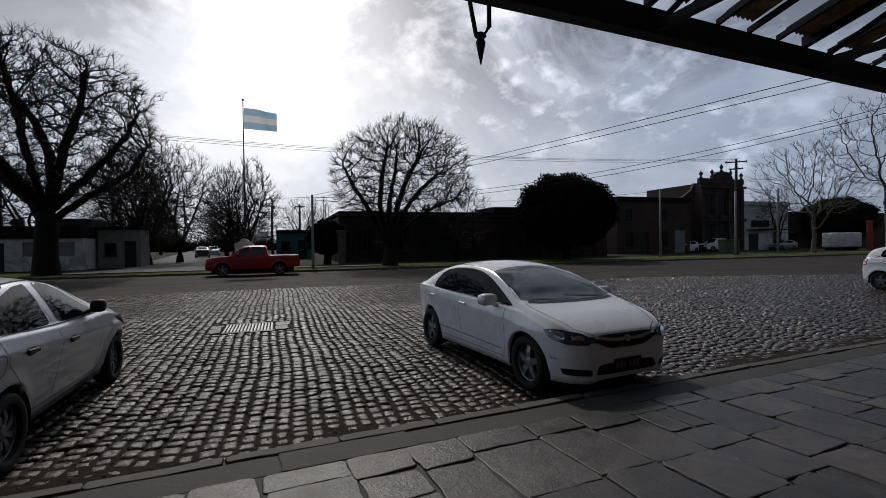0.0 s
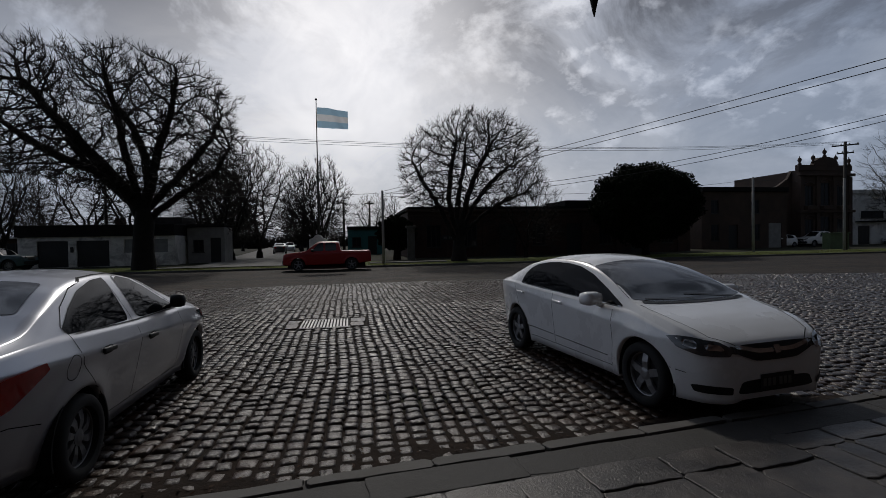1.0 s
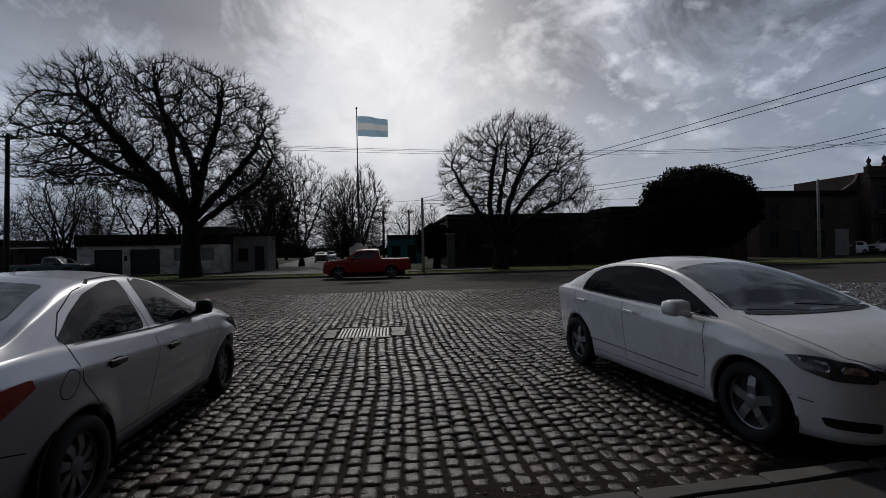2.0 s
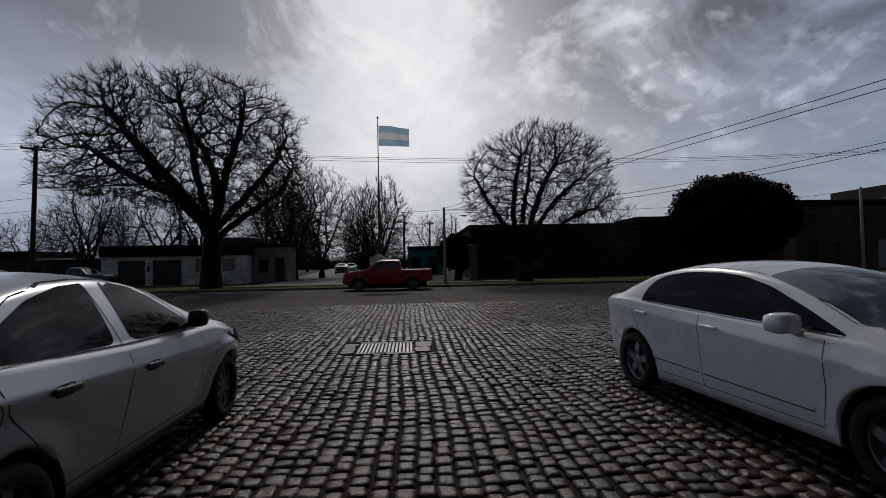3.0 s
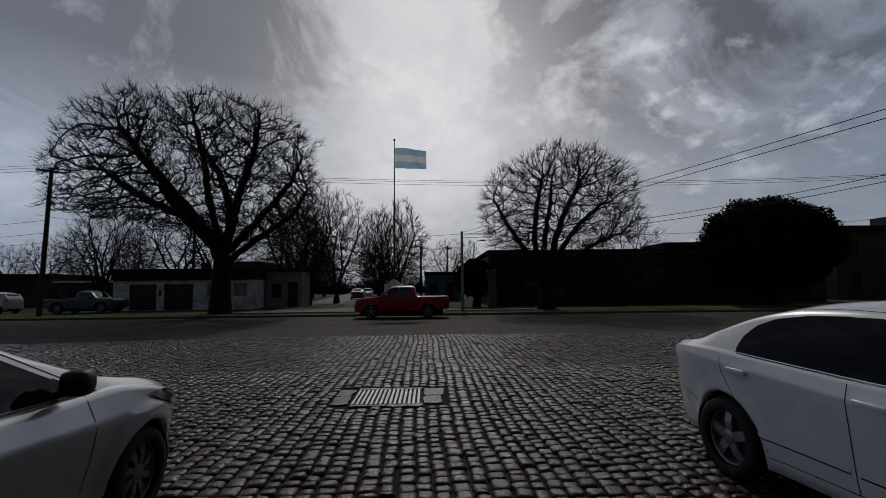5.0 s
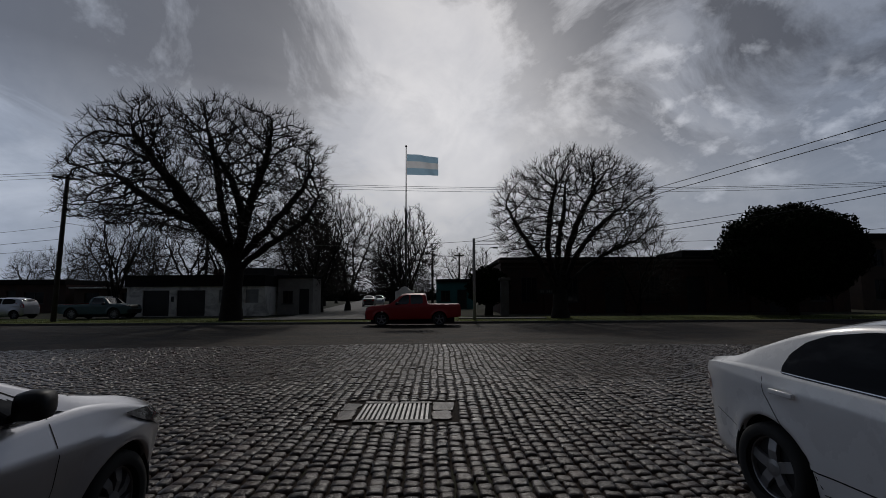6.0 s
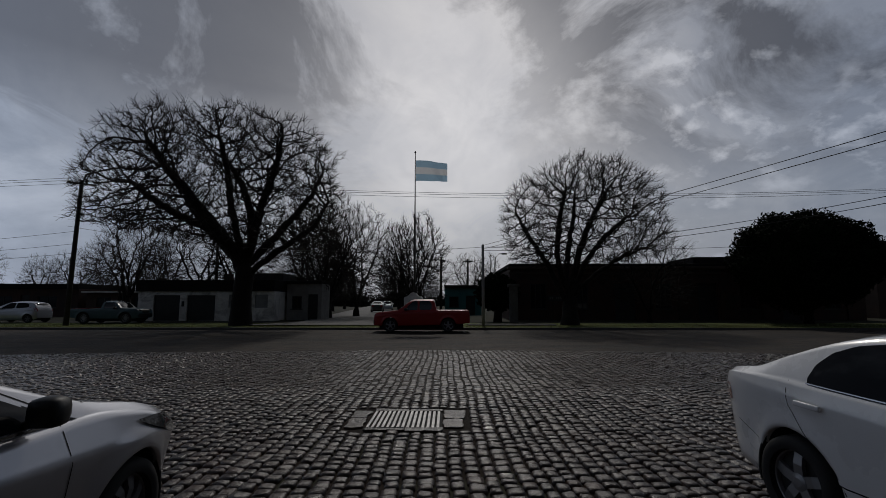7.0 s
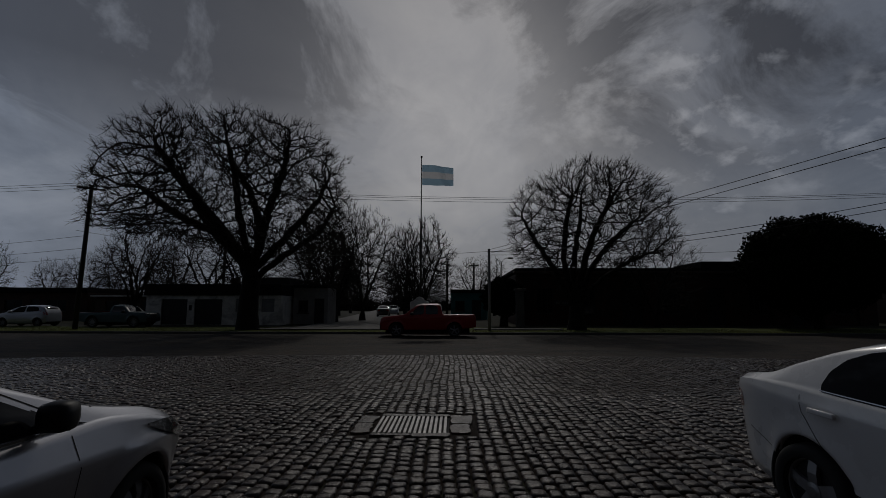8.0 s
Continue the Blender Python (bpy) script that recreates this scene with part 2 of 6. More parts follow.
def cloth(name, colour):
    """Thin cloth that lets the light behind it through."""
    m = bpy.data.materials.new(name)
    m.use_nodes = True
    n = Nodes(m.node_tree)
    pos = n.add("NewGeometry").outputs["Position"]
    weave = n.noise(pos, 7.0, 4.0, 0.6)
    col = n.mix(weave, tuple(c * 0.86 for c in colour) + (1,), (*colour, 1))
    a = n.add("BsdfDiffuse", {0: col}).outputs[0]
    b = n.add("BsdfTranslucent", {0: col}).outputs[0]
    n.tree.links.new(n.add("MixShader", {0: 0.7, 1: a, 2: b}).outputs[0], n.add("OutputMaterial").inputs[0])
    return m


GRASSM = cloth("grass_blades", (0.17, 0.18, 0.075))
FLAGBLUE, FLAGWHITE = cloth("flag_blue_cloth", (0.44, 0.66, 0.82)), cloth("flag_white_cloth", (0.93, 0.93, 0.93))
MARK = material("pale_lettering", (0.14, 0.135, 0.13), 0.7, vary=0.1, bump=0)

# ---- mesh helpers ----


def as_mesh(name, geo, mat, smooth=False):
    me = bpy.data.meshes.new(name)
    if isinstance(geo, bmesh.types.BMesh):
        geo.normal_update()
        geo.to_mesh(me)
        geo.free()
    else:
        me.from_pydata([tuple(v) for v in geo[0]], [], [tuple(f) for f in geo[1]])
    me.materials.append(mat)
    if smooth:
        me.polygons.foreach_set("use_smooth", [True] * len(me.polygons))
    me.update()
    return me


def part(name, geo, mat, parent, label="", smooth=False):
    ob = new(name, as_mesh(name, geo, mat, smooth))
    ob.parent = parent
    if label:
        ob["label"] = label
    return ob


def thing(name, m, label, category, group="", kind=""):
    ob = new(name)
    ob.empty_display_size = 0.2
    ob.matrix_world = m
    return tagged(ob, label, category, group, kind)


def solid(name, geo, mat, label, category, kind="", group="", smooth=False, m=None):
    ob = new(name, as_mesh(name, geo, mat, smooth))
    if m is not None:
        ob.matrix_world = m
    return tagged(ob, label, category, group, kind)


def add_box(bm, x0, x1, y0, y1, z0, z1, bevel=0.0):
    r = bmesh.ops.create_cube(bm, size=1, matrix=Matrix.Translation(((x0 + x1) / 2, (y0 + y1) / 2, (z0 + z1) / 2)) @ Matrix.Diagonal((abs(x1 - x0), abs(y1 - y0), abs(z1 - z0), 1)))
    if bevel:
        vs = set(r["verts"])
        bmesh.ops.bevel(bm, geom=[e for e in bm.edges if e.verts[0] in vs], offset=bevel, segments=2, affect="EDGES", profile=0.6)
    return bm


def box(x0, x1, y0, y1, z0, z1, bevel=0.0):
    return add_box(bmesh.new(), x0, x1, y0, y1, z0, z1, bevel)


def lathe(profile, n=32, axis="Z"):
    """Turns (radius, height) points about an axis."""
    vs, fs = [], []
    for r, h in profile:
        for i in range(n):
            a = 2 * math.pi * i / n
            c, s = r * math.cos(a), r * math.sin(a)
            vs.append((c, s, h) if axis == "Z" else (c, h, s))
    for j in range(len(profile) - 1):
        for i in range(n):
            a, b = j * n + i, j * n + (i + 1) % n
            fs.append((a, b, b + n, a + n) if axis == "Z" else (a, a + n, b + n, b))
    fs.append(tuple(range(n))[::-1] if axis == "Z" else tuple(range(n)))
    top = (len(profile) - 1) * n
    fs.append(tuple(range(top, top + n)) if axis == "Z" else tuple(range(top, top + n))[::-1])
    return vs, fs


def tube(points, radii, k=8):
    """A round tube along points."""
    vs, fs = [], []
    pts = [Vector(p) for p in points]
    for i, p in enumerate(pts):
        d = (pts[min(i + 1, len(pts) - 1)] - pts[max(i - 1, 0)]).normalized()
        side = d.cross(Vector((0, 0, 1)) if abs(d.z) < 0.9 else Vector((1, 0, 0))).normalized()
        other = d.cross(side)
        r = radii[i] if isinstance(radii, (list, tuple)) else radii
        for j in range(k):
            a = 2 * math.pi * j / k
            vs.append(p + side * (r * math.cos(a)) + other * (r * math.sin(a)))
    for i in range(len(pts) - 1):
        for j in range(k):
            a, b = i * k + j, i * k + (j + 1) % k
            fs.append((a, b, b + k, a + k))
    fs.append(tuple(range(k))[::-1])
    fs.append(tuple(range(len(vs) - k, len(vs))))
    return vs, fs


def join(*geos):
    vs, fs = [], []
    for v, f in geos:
        o = len(vs)
        vs += list(v)
        fs += [tuple(i + o for i in q) for q in f]
    return vs, fs


def curve_fn(points):
    """A smooth monotone curve through (s, value) points."""
    xs, ys = np.array([p[0] for p in points], float), np.array([p[1] for p in points], float)
    h = np.diff(xs)
    d = np.diff(ys) / h
    m = np.zeros(len(xs))
    m[0], m[-1] = d[0], d[-1]
    for i in range(1, len(xs) - 1):
        if d[i - 1] * d[i] > 0:
            w1, w2 = 2 * h[i] + h[i - 1], h[i] + 2 * h[i - 1]
            m[i] = (w1 + w2) / (w1 / d[i - 1] + w2 / d[i])

    def f(x):
        x = min(max(x, xs[0]), xs[-1])
        i = min(int(np.searchsorted(xs, x, side="right")) - 1, len(h) - 1)
        t = (x - xs[i]) / h[i]
        return float((2 * t**3 - 3 * t**2 + 1) * ys[i] + (t**3 - 2 * t**2 + t) * h[i] * m[i] + (3 * t**2 - 2 * t**3) * ys[i + 1] + (t**3 - t**2) * h[i] * m[i + 1])
    return f

# ---- ground, road and pavement ----
ground = solid("ground", ([(-1500, -1500, -0.03), (1500, -1500, -0.03), (1500, 1500, -0.03), (-1500, 1500, -0.03)], [(0, 1, 2, 3)]), EARTH, "flat dark earth and grass reaching the horizon", "ground", "structure")


def sheet(x0, x1, y0, y1, nx, ny, height):
    xs, ys = np.linspace(x0, x1, nx + 1), np.linspace(y0, y1, ny + 1)
    vs = [(x, y, height(x, y)) for y in ys for x in xs]
    fs = [(j * (nx + 1) + i, j * (nx + 1) + i + 1, (j + 1) * (nx + 1) + i + 1, (j + 1) * (nx + 1) + i) for j in range(ny) for i in range(nx)]
    return vs, fs


def rough(x, y, a, s):
    return a * noise.fractal(Vector((x * s, y * s, 0.3)), 1.0, 2.0, 3)


def far_limit(x):
    return max(19.75 - 0.0075 * x * x, 14.0)


def near_limit(x):
    return 4.02 + 0.0892 * x


FAR_KERB = 31.0                                 # the far edge of the carriageway
road = solid("road", sheet(-160, 200, 12.0, FAR_KERB, 120, 40, lambda x, y: -0.012 + rough(x, y, 0.012, 0.4)), ASPHALT, "patched dark asphalt carriageway beyond the cobbles", "road", "structure", smooth=True)
KERB_TURN = 5.1
PAVE = pose(0, 3.99, 0, 0, 0, KERB_TURN)        # along the kerb; local y runs towards the road
cobbled = solid("cobbled_road", sheet(-60, 70, 3.0, 19.75, 260, 34, lambda x, y: -0.026 + rough(x, y, 0.016, 1.1) + 0.018 * min(1.0, max(0.0, (near_limit(x) + 1.3 - y) / 0.9))), DIRT, "granite cobbled parking lane with dirt in its joints", "cobbled road", "structure", smooth=True)


GRATE_BOX = (-1.45, 0.17, 10.09, 11.38)
rng = random.Random(7)


def cobble_shape(w, d, seed):
    """One worn stone about its own centre: eight-cornered base, shoulder and domed crown."""
    r = random.Random(seed)
    cut = [r.uniform(0.16, 0.38) for _ in range(4)]
    plan = []
    for k, (sx, sy) in enumerate(((-1, -1), (1, -1), (1, 1), (-1, 1))):
        c = cut[k]
        a, b = (sx * w / 2, sy * d / 2 * (1 - c)), (sx * w / 2 * (1 - c), sy * d / 2)
        plan += [a, b] if k % 2 == 0 else [b, a]
    plan = [(x + r.uniform(-0.007, 0.005) * (1 if x > 0 else -1), y + r.uniform(-0.007, 0.005) * (1 if y > 0 else -1)) for x, y in plan]
    vs = []
    for k, z in ((1.0, -0.05), (0.99, -0.018), (0.89, -0.001), (0.56, 0.007)):
        for x, y in plan:
            vs.append((x * k + r.uniform(-0.004, 0.004), y * k + r.uniform(-0.004, 0.004), z + r.uniform(-0.004, 0.004)))
    fs = [tuple(range(24, 32))]
    for j in (0, 8, 16):
        fs += [(j + i, j + (i + 1) % 8, j + 8 + (i + 1) % 8, j + 8 + i) for i in range(8)]
    return vs, fs


COURSES = (7.30, 7.46, 10.02)


def cobble_places():
    """Columns of stones running away from the kerb, with wandering joints."""
    x = -24.0
    while x < 34.0:
        w = rng.uniform(0.116, 0.160)
        y = 3.6 + rng.uniform(0, 0.15)
        while y < 19.75:
            d = rng.uniform(0.105, 0.175)
            for line in COURSES:                # straight courses across the lane
                bent = line + 0.02 * noise.noise(Vector((x * 0.7, line, 2)))
                if y < bent - 0.05 < y + d:
                    d = bent - y
            wander = 0.05 * noise.noise(Vector((x * 0.12, y * 0.22, 0))) * 2 + 0.025 * noise.noise(Vector((x, y * 1.3, 4))) + rng.uniform(-0.009, 0.009)
            cx, cy = x + w / 2 + wander + (0.05 * (x / 10) * (y - 11) * 0.25 if y > 11 else 0), y + d / 2
            y += d + rng.uniform(0.006, 0.018)
            if cy < near_limit(cx) + 0.06 or cy > far_limit(cx):
                continue
            if GRATE_BOX[0] < cx < GRATE_BOX[1] and GRATE_BOX[2] < cy < GRATE_BOX[3]:
                continue
            near = cy - near_limit(cx)
            sunk = 0.0
            if near < 1.1:                      # stones half buried in washed-in dirt by the kerb
                if noise.noise(Vector((cx * 0.9, cy * 1.6, 9))) > -0.02 + near * 0.85:
                    continue
                sunk = 0.016 * (1.1 - near)
            yield cx, cy, w - rng.uniform(-0.010, 0.012), d - rng.uniform(-0.008, 0.010), sunk
        x += w + rng.uniform(0.007, 0.018)


def plain_shape(w, d, seed):
    r = random.Random(seed)
    vs = []
    for inset, z in ((0.0, -0.05), (0.002, -0.014), (0.016, 0.0)):
        for sx, sy in ((-1, -1), (1, -1), (1, 1), (-1, 1)):
            vs.append((sx * (w / 2 - inset + r.uniform(-0.012, 0.004)), sy * (d / 2 - inset + r.uniform(-0.011, 0.004)), z + r.uniform(-0.003, 0.003)))
    return vs, [(8, 9, 10, 11)] + [(j + i, j + (i + 1) % 4, j + 4 + (i + 1) % 4, j + 4 + i) for j in (0, 4) for i in range(4)]


SHAPES = [cobble_shape(0.175, 0.135, i) for i in range(40)]
PLAIN = [np.array(plain_shape(0.175, 0.135, i)[0]) for i in range(40)]
plain_faces = np.array(plain_shape(0.175, 0.135, 0)[1])
arrays = [np.array(s[0]) for s in SHAPES]
quads = np.array(SHAPES[0][1][1:])
lids = np.array([SHAPES[0][1][0]])
single_places, joined_v, joined_f, joined_smooth, count = [], [], [], [], 0
for cx, cy, w, d, sunk in cobble_places():
    i = rng.randrange(len(SHAPES))
    tilt_x, tilt_y, a, dz = rng.uniform(-0.07, 0.07), rng.uniform(-0.07, 0.07), rng.uniform(-0.10, 0.10), rng.uniform(-0.009, 0.009) - sunk
    if -1.0 < cx < 1.3 and 5.2 < cy < 7.9 and len(single_places) < 300:
        single_places.append((i, cx, cy, w, d, a, dz))
        continue
    if sunk > 0.003:
        tilt_x, tilt_y, dz = tilt_x * 0.3, tilt_y * 0.3, dz * 0.5 - sunk * 0.5
    fine = -8.5 < cx < 10.5 and cy < 13.0
    if not fine:
        tilt_x, tilt_y, dz = tilt_x * 0.5, tilt_y * 0.5, dz * 0.5
    shrink = 1.0 if fine else 0.96
    v = (arrays if fine else PLAIN)[i] * (w / 0.175 * shrink, d / 0.135 * shrink, 1)
    z = v[:, 2] + v[:, 0] * tilt_x + v[:, 1] * tilt_y + dz
    xx = v[:, 0] * math.cos(a) - v[:, 1] * math.sin(a) + cx
    yy = v[:, 0] * math.sin(a) + v[:, 1] * math.cos(a) + cy
    joined_v.append(np.stack([xx, yy, z], 1))
    if fine:
        joined_f.extend((quads + count).tolist() + (lids + count).tolist())
    else:
        joined_f.extend((plain_faces + count).tolist())
    joined_smooth.extend([fine] * (len(quads) + len(lids) if fine else len(plain_faces)))
    count += len(v)
stones = part("cobbles", (np.concatenate(joined_v).tolist(), joined_f), COBBLE, cobbled, "worn grey granite cobbles", smooth=True)
stones.data.polygons.foreach_set("use_smooth", np.array(joined_smooth, dtype=bool))
stones["kind"] = "stuff"


def fallen_leaves():
    vs, fs = [], []
    for _ in range(900):
        x = rng.uniform(-4.5, 7)
        y = near_limit(x) + abs(rng.gauss(0, 0.42)) + 0.03
        m = pose(x, y, rng.uniform(-0.004, 0.010), rng.uniform(-25, 25), rng.uniform(-25, 25), rng.uniform(0, 360))
        s = rng.uniform(0.008, 0.026)
        o = len(vs)
        vs += [m @ Vector(p) for p in ((-s, 0, 0), (0, -s * 0.45, 0.002), (s, 0, 0.004), (0, s * 0.45, 0.002))]
        fs.append((o, o + 1, o + 2, o + 3))
    return vs, fs


solid("fallen_leaves", fallen_leaves(), LITTER, "crumbs of dead leaves washed along the kerb", "leaves", "stuff")

# the drain grate and the large stones round it
grate = thing("drain_grate", pose(-0.645, 10.72, 0.0), "rectangular iron drain grate set in the cobbles", "drain grate")
part("pit", box(-0.50, 0.50, -0.50, 0.46, -0.05, -0.022), SEAM, grate)
for i in range(15):
    x = -0.448 + i * 0.064
    part("bar", box(x - 0.019, x + 0.019, -0.455, 0.43, -0.022, 0.006, 0.004), GRATE, grate)
# pavement of flagstones, with its kerb; local axes along the kerb
PAVE_Z = 0.12
pavement = solid("pavement", box(-60, 70, -14.0, -0.14, -0.02, PAVE_Z - 0.014), CEMENT, "raised station pavement of large grey flagstones", "pavement", "structure", m=PAVE)


def slab(x0, x1, y0, y1, z, r, jig=0.02, n=6):
    """An uneven stone plate with worn, slightly wandering edges and knocked-off corners."""
    ring = []
    seed = r.uniform(0, 99)
    corners = [(x0, y0), (x1, y0), (x1, y1), (x0, y1)]
    corners = [(x + r.uniform(-jig, jig), y + r.uniform(-jig, jig)) for x, y in corners]
    for c in range(4):
        (ax, ay), (bx, by) = corners[c], corners[(c + 1) % 4]
        ln = math.hypot(bx - ax, by - ay)
        clip = min(0.25, r.uniform(0.01, 0.045) / ln)
        for k in range(n):
            f = clip + (1 - 2 * clip) * k / (n - 1)
            px, py = ax + (bx - ax) * f, ay + (by - ay) * f
            wob = noise.noise(Vector((px * 7, py * 7, seed))) * jig * 1.1 + r.uniform(-0.005, 0.005)
            ring.append((px - (by - ay) / ln * wob, py + (bx - ax) / ln * wob))
    cx, cy = (x0 + x1) / 2, (y0 + y1) / 2
    tx, ty = r.uniform(-0.005, 0.005), r.uniform(-0.005, 0.005)
    vs = []
    for inset, dz in ((0.0, -0.04), (0.001, -0.008), (0.005, -0.002), (0.013, 0.0)):
        for x, y in ring:
            d = math.hypot(x - cx, y - cy)
            k = (d - inset) / d
            px, py = cx + (x - cx) * k, cy + (y - cy) * k
            vs.append((px, py, z + dz + (px - cx) * tx + (py - cy) * ty))
    m = len(ring)
    fs = [tuple(range(3 * m, 4 * m))]
    for j in (0, m, 2 * m):
        fs += [(j + i, j + (i + 1) % m, j + m + (i + 1) % m, j + m + i) for i in range(m)]
    return vs, fs


for sx, ex, sy, ey in ((-0.50, 0.0, 0.45, 0.62), (0.02, 0.52, 0.46, 0.60), (-0.76, -0.51, 0.05, 0.44), (-0.74, -0.52, -0.42, 0.02), (0.50, 0.80, 0.05, 0.52), (0.51, 0.76, -0.40, 0.02), (-0.48, 0.0, -0.58, -0.47), (0.02, 0.50, -0.60, -0.47)):
    part("border_stone", slab(sx, ex, sy, ey, 0.004 + rng.uniform(-0.006, 0.004), rng, 0.03), COBBLE_ONE, grate)

# ---- bare trees, grown towards points that fill the crown ----


def crown_points(r, n, inside, low, high):
    pts = []
    while len(pts) < n:
        p = [r.uniform(low[i], high[i]) for i in range(3)]
        if inside(*p):
            pts.append(p)
    return np.array(pts)


def grow(r, trunk, points, step, reach, kill, rounds, lift=0.06, wobble=0.25, limbs=()):
    nodes, parents = [np.array(p, float) for p in trunk], list(range(-1, len(trunk) - 1))
    for start, line in limbs:               # main limbs, bent a little on their way
        at = start
        for p in line:
            a, b = nodes[at], np.array(p, float)
            n = max(1, int(round(np.linalg.norm(b - a) / step)))
            base = a
            for k in range(1, n + 1):
                nodes.append(base + (b - base) * (k / n) + np.array([r.uniform(-0.05, 0.05) for _ in range(3)]) * (k < n))
                parents.append(at)
                at = len(nodes) - 1
    pos = np.array(nodes)
    gen = np.random.RandomState(r.randrange(10**6))
    near = np.full(len(points), -1)
    dist = np.full(len(points), 1e9)
    alive = np.ones(len(points), bool)

    def update(first):
        fresh = pos[first:]
        d = np.linalg.norm(points[:, None, :] - fresh[None], axis=2)
        i = d.argmin(1)
        v = d[np.arange(len(points)), i]
        better = v < dist
        dist[better], near[better] = v[better], i[better] + first

    update(0)
    done = set()
    for _ in range(rounds):
        pull = alive & (dist < reach)
        if not pull.any():
            break
        ids, way = near[pull], points[pull] - pos[near[pull]]
        way /= np.linalg.norm(way, axis=1)[:, None] + 1e-9
        total = np.zeros_like(pos)
        np.add.at(total, ids, way)
        fresh = []
        for i in np.unique(ids):
            d = total[i] / (np.linalg.norm(total[i]) + 1e-9) + gen.normal(0, wobble, 3) + (0, 0, lift)
            d /= np.linalg.norm(d) + 1e-9
            q = pos[i] + d * step
            key = (int(i), *np.round(q / (step * 0.5)).astype(int))
            if key in done:
                continue
            done.add(key)
            fresh.append(q)
            parents.append(int(i))
        if not fresh:
            break
        first = len(pos)
        pos = np.concatenate([pos, np.array(fresh)])
        update(first)
        alive &= dist > kill
    return pos, np.array(parents)


def segments_mesh(a, b, ra, rb, k):
    """Tapered k-sided tubes from points a to b, all at once."""
    d = b - a
    d /= np.linalg.norm(d, axis=1)[:, None] + 1e-9
    ref = np.where(np.abs(d[:, 2:3]) < 0.9, np.array([[0, 0, 1.0]]), np.array([[1.0, 0, 0]]))
    u = np.cross(d, ref)
    u /= np.linalg.norm(u, axis=1)[:, None] + 1e-9
    v = np.cross(d, u)
    ang = 2 * np.pi * np.arange(k) / k
    ring = u[:, None, :] * np.cos(ang)[None, :, None] + v[:, None, :] * np.sin(ang)[None, :, None]
    vs = np.concatenate([a[:, None] + ring * ra[:, None, None], b[:, None] + ring * rb[:, None, None]], 1).reshape(-1, 3)
    base = (np.arange(len(a)) * 2 * k)[:, None]
    i = np.arange(k)
    quad = np.stack([i, (i + 1) % k, (i + 1) % k + k, i + k], 1)
    return vs, (base[:, :, None] + quad[None]).reshape(-1, 4)


def bare_tree(name, m, label, seed, trunk, inside, low, high, n=1800, step=0.32, reach=4.0, kill=0.62, rounds=110, tip=0.016, power=2.15, twigs=1.0, twig_len=0.55,
              lift=0.06, mat=None, flare=1.5, wobble=0.25, category="tree", group="", limbs=(), girth=1.0):
    r = random.Random(seed)
    pts = crown_points(r, n, inside, low, high)
    pos, par = grow(r, trunk, pts, step, reach, kill, rounds, lift, wobble, limbs)
    count = len(pos)
    weight = np.zeros(count)
    kids = np.zeros(count, int)
    for i in range(count - 1, 0, -1):
        if weight[i] == 0:
            weight[i] = tip**power
        weight[par[i]] += weight[i]
        kids[par[i]] += 1
    rad = np.maximum(weight, tip**power) ** (1 / power)
    rad[0] *= flare
    rad[: len(trunk)] *= girth
    if len(trunk) > 2:
        rad[1] *= 1 + (flare - 1) * 0.3
    big = {}
    for i in range(1, count):
        if par[i] not in big or rad[i] > rad[big[par[i]]]:
            big[par[i]] = i
    i = np.arange(1, count)
    main = np.array([big[par[j]] == j for j in i])
    ra = np.where(main, np.minimum(rad[par[i]], rad[i] * 1.5 if len(i) else 0), rad[i] * 1.12)
    ra[: len(trunk) - 1] = rad[par[i[: len(trunk) - 1]]]
    a, b, rb = pos[par[i]], pos[i], rad[i]
    b = b + (b - a) * 0.06
    tree = thing(name, m, label, category, group)
    mat = mat or BARK
    thick = np.arange(count - 1) < len(trunk) - 1
    groups = [(thick, 14), (~thick & (rb > 0.09), 8), (~thick & (rb <= 0.09) & (rb > 0.03), 5), (~thick & (rb <= 0.03), 3)]
    out_v, out_f, off = [], [], 0
    for g, (mask, k) in enumerate(groups):
        if not mask.any():
            continue
        v, f = segments_mesh(a[mask], b[mask], ra[mask], rb[mask], k)
        if g == 0:
            part("trunk", (v.tolist(), f.tolist()), mat, tree, smooth=True)
            continue
        out_v.append(v), out_f.extend((f + off).tolist())
        off += len(v)
    # fine twigs at the outer ends
    gen = np.random.RandomState(seed)
    ends = np.where(rad < tip * 2.2)[0]
    ends = ends[ends >= len(trunk)]
    reps = gen.poisson(twigs, len(ends)) + (kids[ends] == 0)
    src = np.repeat(ends, reps)
    if len(src):
        d = pos[src] - pos[par[src]]
        d /= np.linalg.norm(d, axis=1)[:, None] + 1e-9
        heart = np.array([(low[0] + high[0]) / 2, (low[1] + high[1]) / 2, low[2] + (high[2] - low[2]) * 0.35])
        out = pos[src] - heart
        out /= np.linalg.norm(out, axis=1)[:, None] + 1e-9
        d = d * 0.55 + out * 0.65 + gen.normal(0, 0.42, d.shape) + np.array([0, 0, 0.12 + lift])
        d /= np.linalg.norm(d, axis=1)[:, None]
        ln = gen.uniform(0.4, 1.2, len(src)) * twig_len
        mid = pos[src] + d * (ln * 0.5)[:, None]
        bend = d + gen.normal(0, 0.3, d.shape)
        bend /= np.linalg.norm(bend, axis=1)[:, None]
        end = mid + bend * (ln * 0.5)[:, None]
        for p, q, r0, r1 in ((pos[src], mid, tip * 0.7, tip * 0.5), (mid, end, tip * 0.5, tip * 0.25)):
            v, f = segments_mesh(p, q, np.full(len(src), r0), np.full(len(src), r1), 3)
            out_v.append(v), out_f.extend((f + off).tolist())
            off += len(v)
